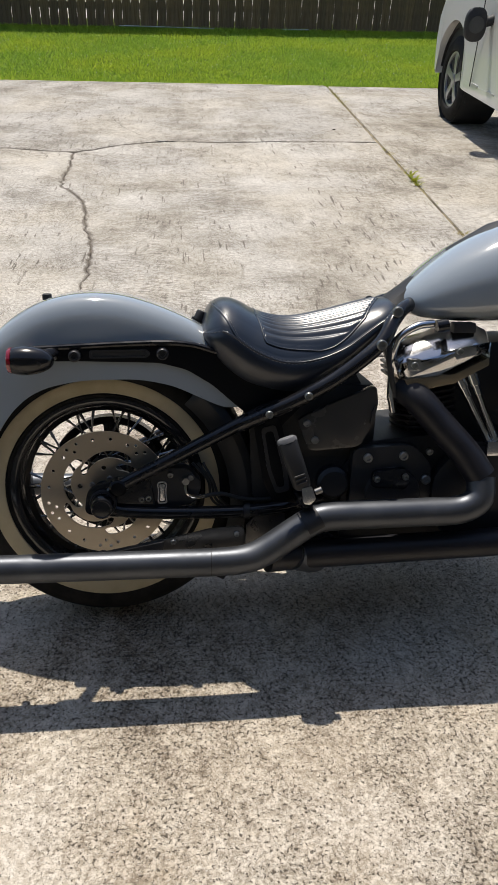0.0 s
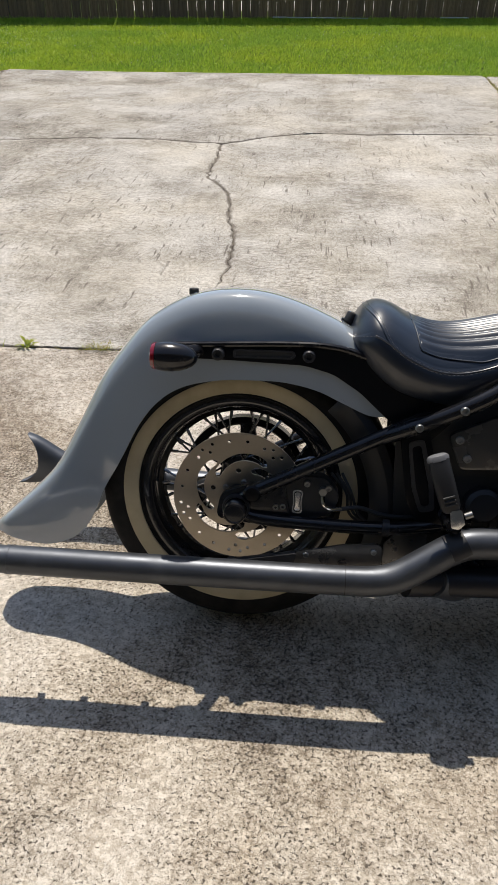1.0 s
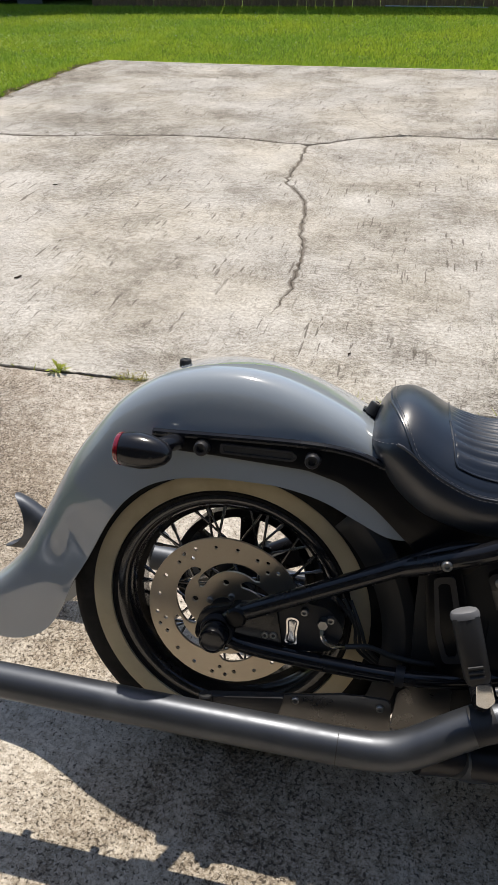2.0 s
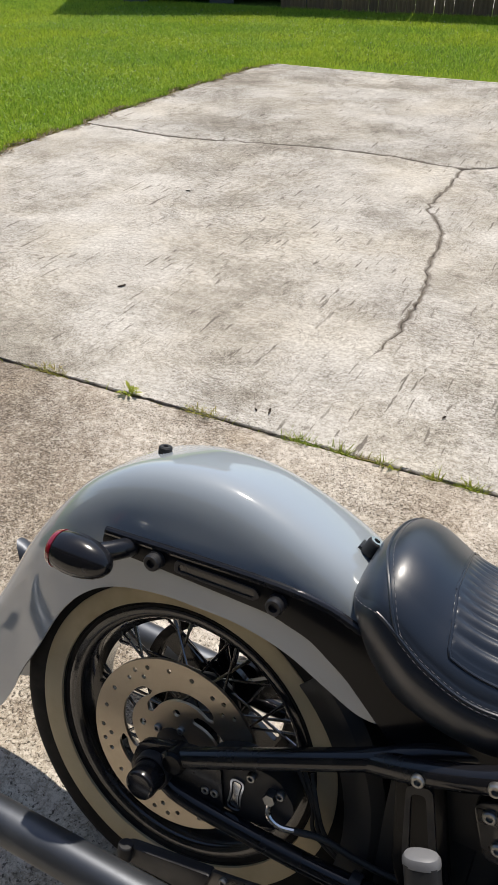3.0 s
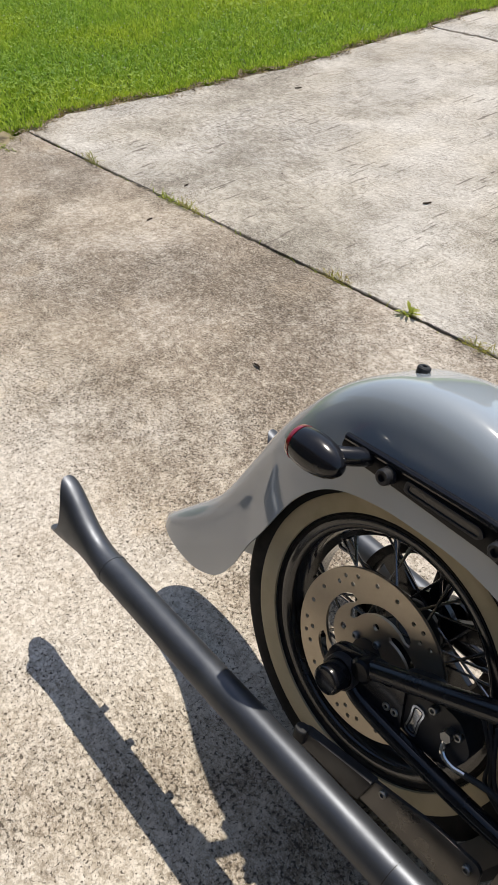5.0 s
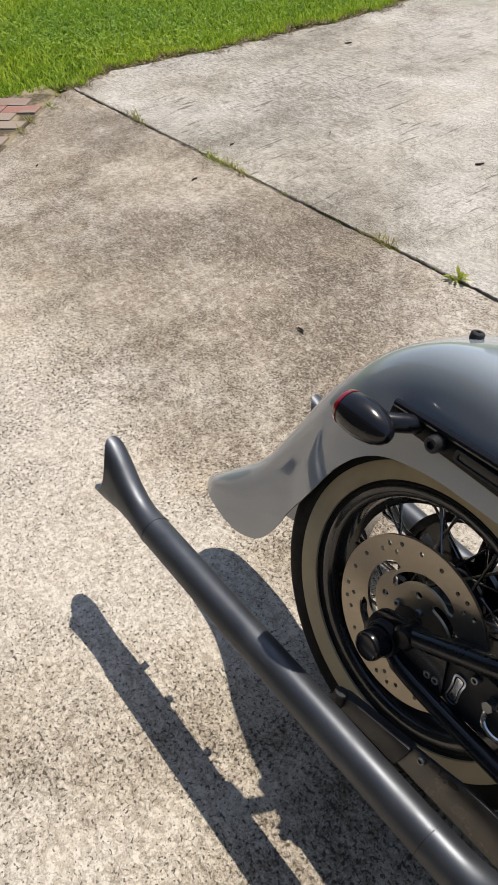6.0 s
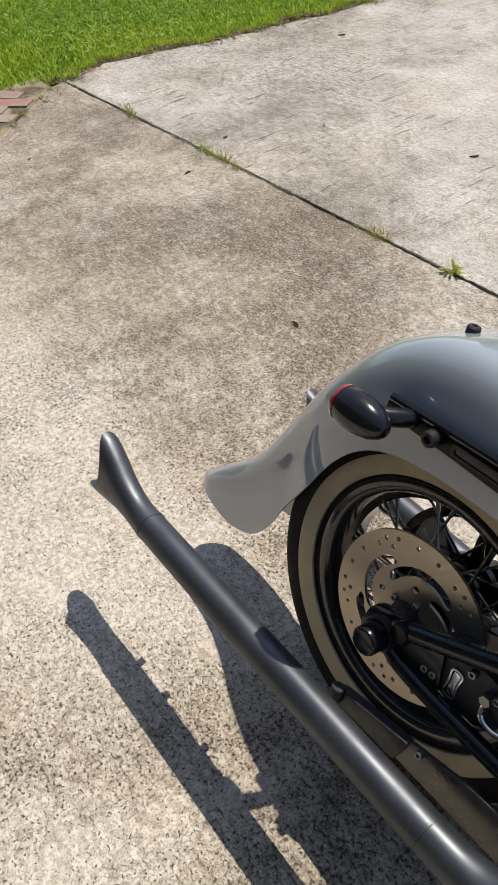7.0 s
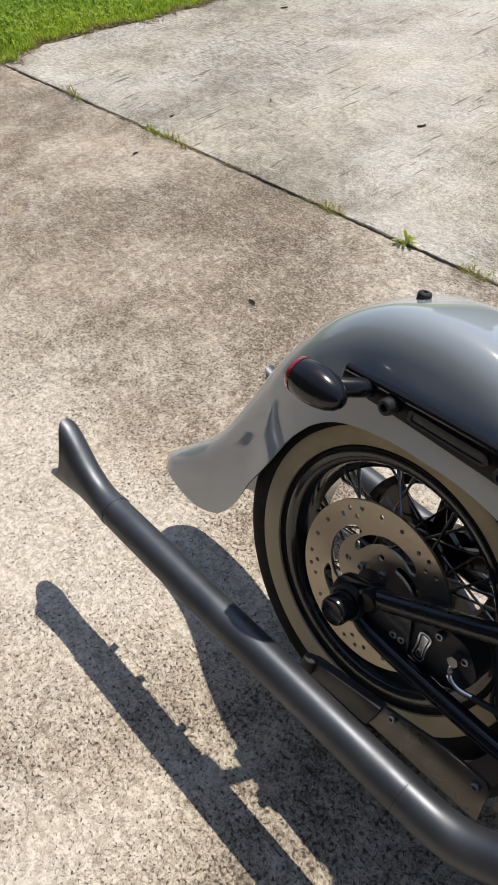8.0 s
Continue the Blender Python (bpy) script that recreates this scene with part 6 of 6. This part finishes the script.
me.from_pydata(np.concatenate(bits).tolist(), [], np.stack([np.arange(n) + j * n for j in range(4)], 1).tolist())
me.materials.append(M["litter"])
tagged(new("edge_litter", me), "brown clippings and leaf bits along the lawn's edge", "litter", kind="stuff")
# clover heads
n = 900
cx = np.where(rng.uniform(0, 1, n) < 0.6, rng.uniform(-7.5, 6.0, n), rng.uniform(-7.5, -3.6, n))
cy = np.where(cx < -3.7, rng.uniform(1.6, 11.0, n), rng.uniform(7.7, 11.2, n))
bm = bmesh.new()
for a, b in zip(cx, cy):
    r = random.uniform(0.004, 0.0085)
    z = random.uniform(0.012, 0.034)
    vs = [bm.verts.new((a + r * math.cos(t), b + r * math.sin(t), z)) for t in (0, 2.1, 4.2)]
    t = bm.verts.new((a, b, z + r))
    for j in range(3):
        bm.faces.new((vs[j], vs[(j + 1) % 3], t))
tagged(part("clover_flowers", bm, M["clover"]), "tiny white clover heads in the lawn", "flowers", kind="stuff")


def weed(x, y, kind, size, seed, count=None):
    """A small weed in a joint: a rosette of broad leaves, or a tuft of thin blades."""
    rnd = random.Random(seed)
    bm = bmesh.new()
    n = count or {"leaf": 16, "grass": 90, "dry": 40}[kind]
    for i in range(n):
        a = rnd.uniform(0, 2 * math.pi)
        low = kind == "grass" and i % 14
        L = size * rnd.uniform(0.55, 1.1) * (0.42 if low else 1.0)
        rise = rnd.uniform(0.25, 1.2) if low else rnd.uniform(0.8, 1.45)
        w = (0.12 if kind == "leaf" else 0.17 if low else 0.035) * L
        ox = (max(-1.3, min(1.3, rnd.gauss(0, 0.6))) * size * 0.9) if kind != "leaf" else rnd.uniform(-1, 1) * 0.012
        oy = rnd.gauss(0, 0.010 if low else 0.005)
        rows = []
        for f in (0.0, 0.3, 0.65, 1.0):
            out_ = L * f * math.cos(rise * (1 - 0.35 * f))
            z = -0.012 + L * f * math.sin(rise * (1 - 0.45 * f * f))
            ww = w * (0.35, 1.0, 0.8, 0.04)[int(f * 3.1)]
            c = Vector((x + ox + out_ * math.cos(a), y + oy + out_ * math.sin(a) * 0.75, z))
            sd = Vector((-math.sin(a), math.cos(a), 0)) * ww
            rows.append([c - sd, c + Vector((0, 0, -0.15 * ww)), c + sd])
        loft(bm, rows, closed=False)
    if kind != "leaf":
        tube([(x - 1.1 * size, y, -0.008), (x, y + 0.002, -0.006), (x + 1.1 * size, y, -0.008)], [0.003, 0.005, 0.003], 5, bm)
    mat = M["dry_grass"] if kind == "dry" else M["weed"]
    ob = part("weed", bm, mat)
    return tagged(ob, "small green weed growing in the concrete joint" if kind == "leaf" else "tuft of thin grass growing in the concrete joint", "weed", "weeds in the joints")


JOINT = lambda x: 1.252 + 0.0215 * x
for i, (x, y, kd, s) in enumerate(((-3.03, 1.25, "dry", 0.085), (-2.38, 1.25, "grass", 0.080), (-2.27, 1.25, "dry", 0.07), (-2.17, 1.245, "dry", 0.055), (-1.32, 1.25, "dry", 0.065), (-0.985, 1.255, "leaf", 0.066), (-0.69, 1.25, "dry", 0.06),
                                    (-0.31, 1.25, "grass", 0.045), (-0.19, 1.25, "grass", 0.035), (-0.095, 1.25, "dry", 0.05), (0.09, 1.252, "dry", 0.03), (0.20, 1.25, "grass", 0.03), (0.34, 1.25, "dry", 0.03),
                                    (-3.40, 0.79, "dry", 0.07), (-3.55, 0.97, "grass", 0.075), (-3.65, 1.06, "dry", 0.06), (-3.33, 0.70, "dry", 0.06),
                                    (1.80, 3.82, "leaf", 0.085), (1.80, 3.93, "leaf", 0.075), (1.80, 3.72, "leaf", 0.06), (1.80, 4.06, "grass", 0.06), (1.80, 3.60, "grass", 0.05), (1.79, 4.70, "grass", 0.05), (1.80, 4.55, "dry", 0.045), (1.80, 6.8, "dry", 0.05), (1.80, 6.6, "dry", 0.05), (1.80, 7.0, "dry", 0.05), (1.80, 2.75, "dry", 0.05), (1.80, 3.3, "grass", 0.04))):
    weed(x, JOINT(x) + (0.004 if kd == "leaf" else 0.0) if 1.2 < y < 1.3 else y, kd, s, 40 + i)

# moss and short growth along the joint
mx = np.concatenate([*[rng.normal(c, w, n) for c, w, n in ((-0.33, 0.03, 110), (-0.20, 0.02, 80), (-0.05, 0.02, 40), (0.10, 0.02, 40), (0.21, 0.02, 80), (0.35, 0.02, 50), (-2.36, 0.05, 90), (-2.2, 0.05, 60), (-1.33, 0.04, 30), (-0.70, 0.04, 40))], rng.uniform(-3.5, 1.5, 120)])
moss = blades("joint_moss", np.stack([mx, 1.252 + 0.0215 * mx + rng.normal(0, 0.007, len(mx))], 1), 0.032, 0.060, 0.0045, M["weed"], 1.0, 8)
tagged(moss, "short green growth along the joint", "moss")
ax = np.concatenate([rng.normal(c, 0.10, 26) for c in (-3.3, -2.9, -2.5, -2.2, -1.7, -1.1, -0.6, 0.1, 0.9)])
ay = np.interp(ax, [p.x for p in across], [p.y for p in across])
tagged(blades("crack_growth", np.stack([ax, ay + rng.normal(0, 0.008, len(ax))], 1), 0.012, 0.03, 0.005, M["dry_grass"], 1.2, 10), "dry growth along the crack", "moss")
my = np.concatenate([rng.uniform(6.2, 7.3, 500), rng.uniform(3.5, 4.8, 400)])
moss2 = blades("joint_moss", np.stack([1.80 + rng.normal(0, 0.012, len(my)), my], 1), 0.02, 0.045, 0.006, M["dry_grass"], 1.0, 9)
tagged(moss2, "dry growth along the side joint", "moss")


def twig(x, y, size, ang, seed):
    """A curled dead leaf or bit of bark."""
    rnd = random.Random(seed)
    d = Vector((math.cos(ang), math.sin(ang), 0))
    s = Vector((-d.y, d.x, 0))
    rows = []
    for i in range(7):
        f = i / 6 - 0.5
        w = size * 0.10 * (1 - (2 * f) ** 2) + 0.0012
        c = Vector((x, y, 0.003)) + d * size * f + s * size * 0.06 * math.sin(5 * f + seed)
        rows.append([c - s * w + Vector((0, 0, 0.004)), c, c + s * w + Vector((0, 0, 0.004)), c + Vector((0, 0, -0.002))])
    return tagged(part("dead_leaf", loft(bmesh.new(), rows), M["deadleaf"]), "curled dark dead leaf on the concrete", "leaf", "leaf litter")


for i, (x, y, s) in enumerate(((-0.494, 1.353, 0.045), (-0.54, 1.34, 0.025), (0.042, 1.58, 0.03), (-1.942, 3.25, 0.04), (-3.14, 2.69, 0.06), (-1.52, 1.962, 0.055), (-1.107, 0.658, 0.05), (-2.214, 1.744, 0.035), (-2.26, 1.019, 0.04), (-2.441, 1.346, 0.04),
                               (1.50, 5.35, 0.04), (-0.29, 2.36, 0.035), (-2.9, 0.58, 0.03))):
    twig(x, y, 0.7 * s, rnd.uniform(0, 3.1), i)
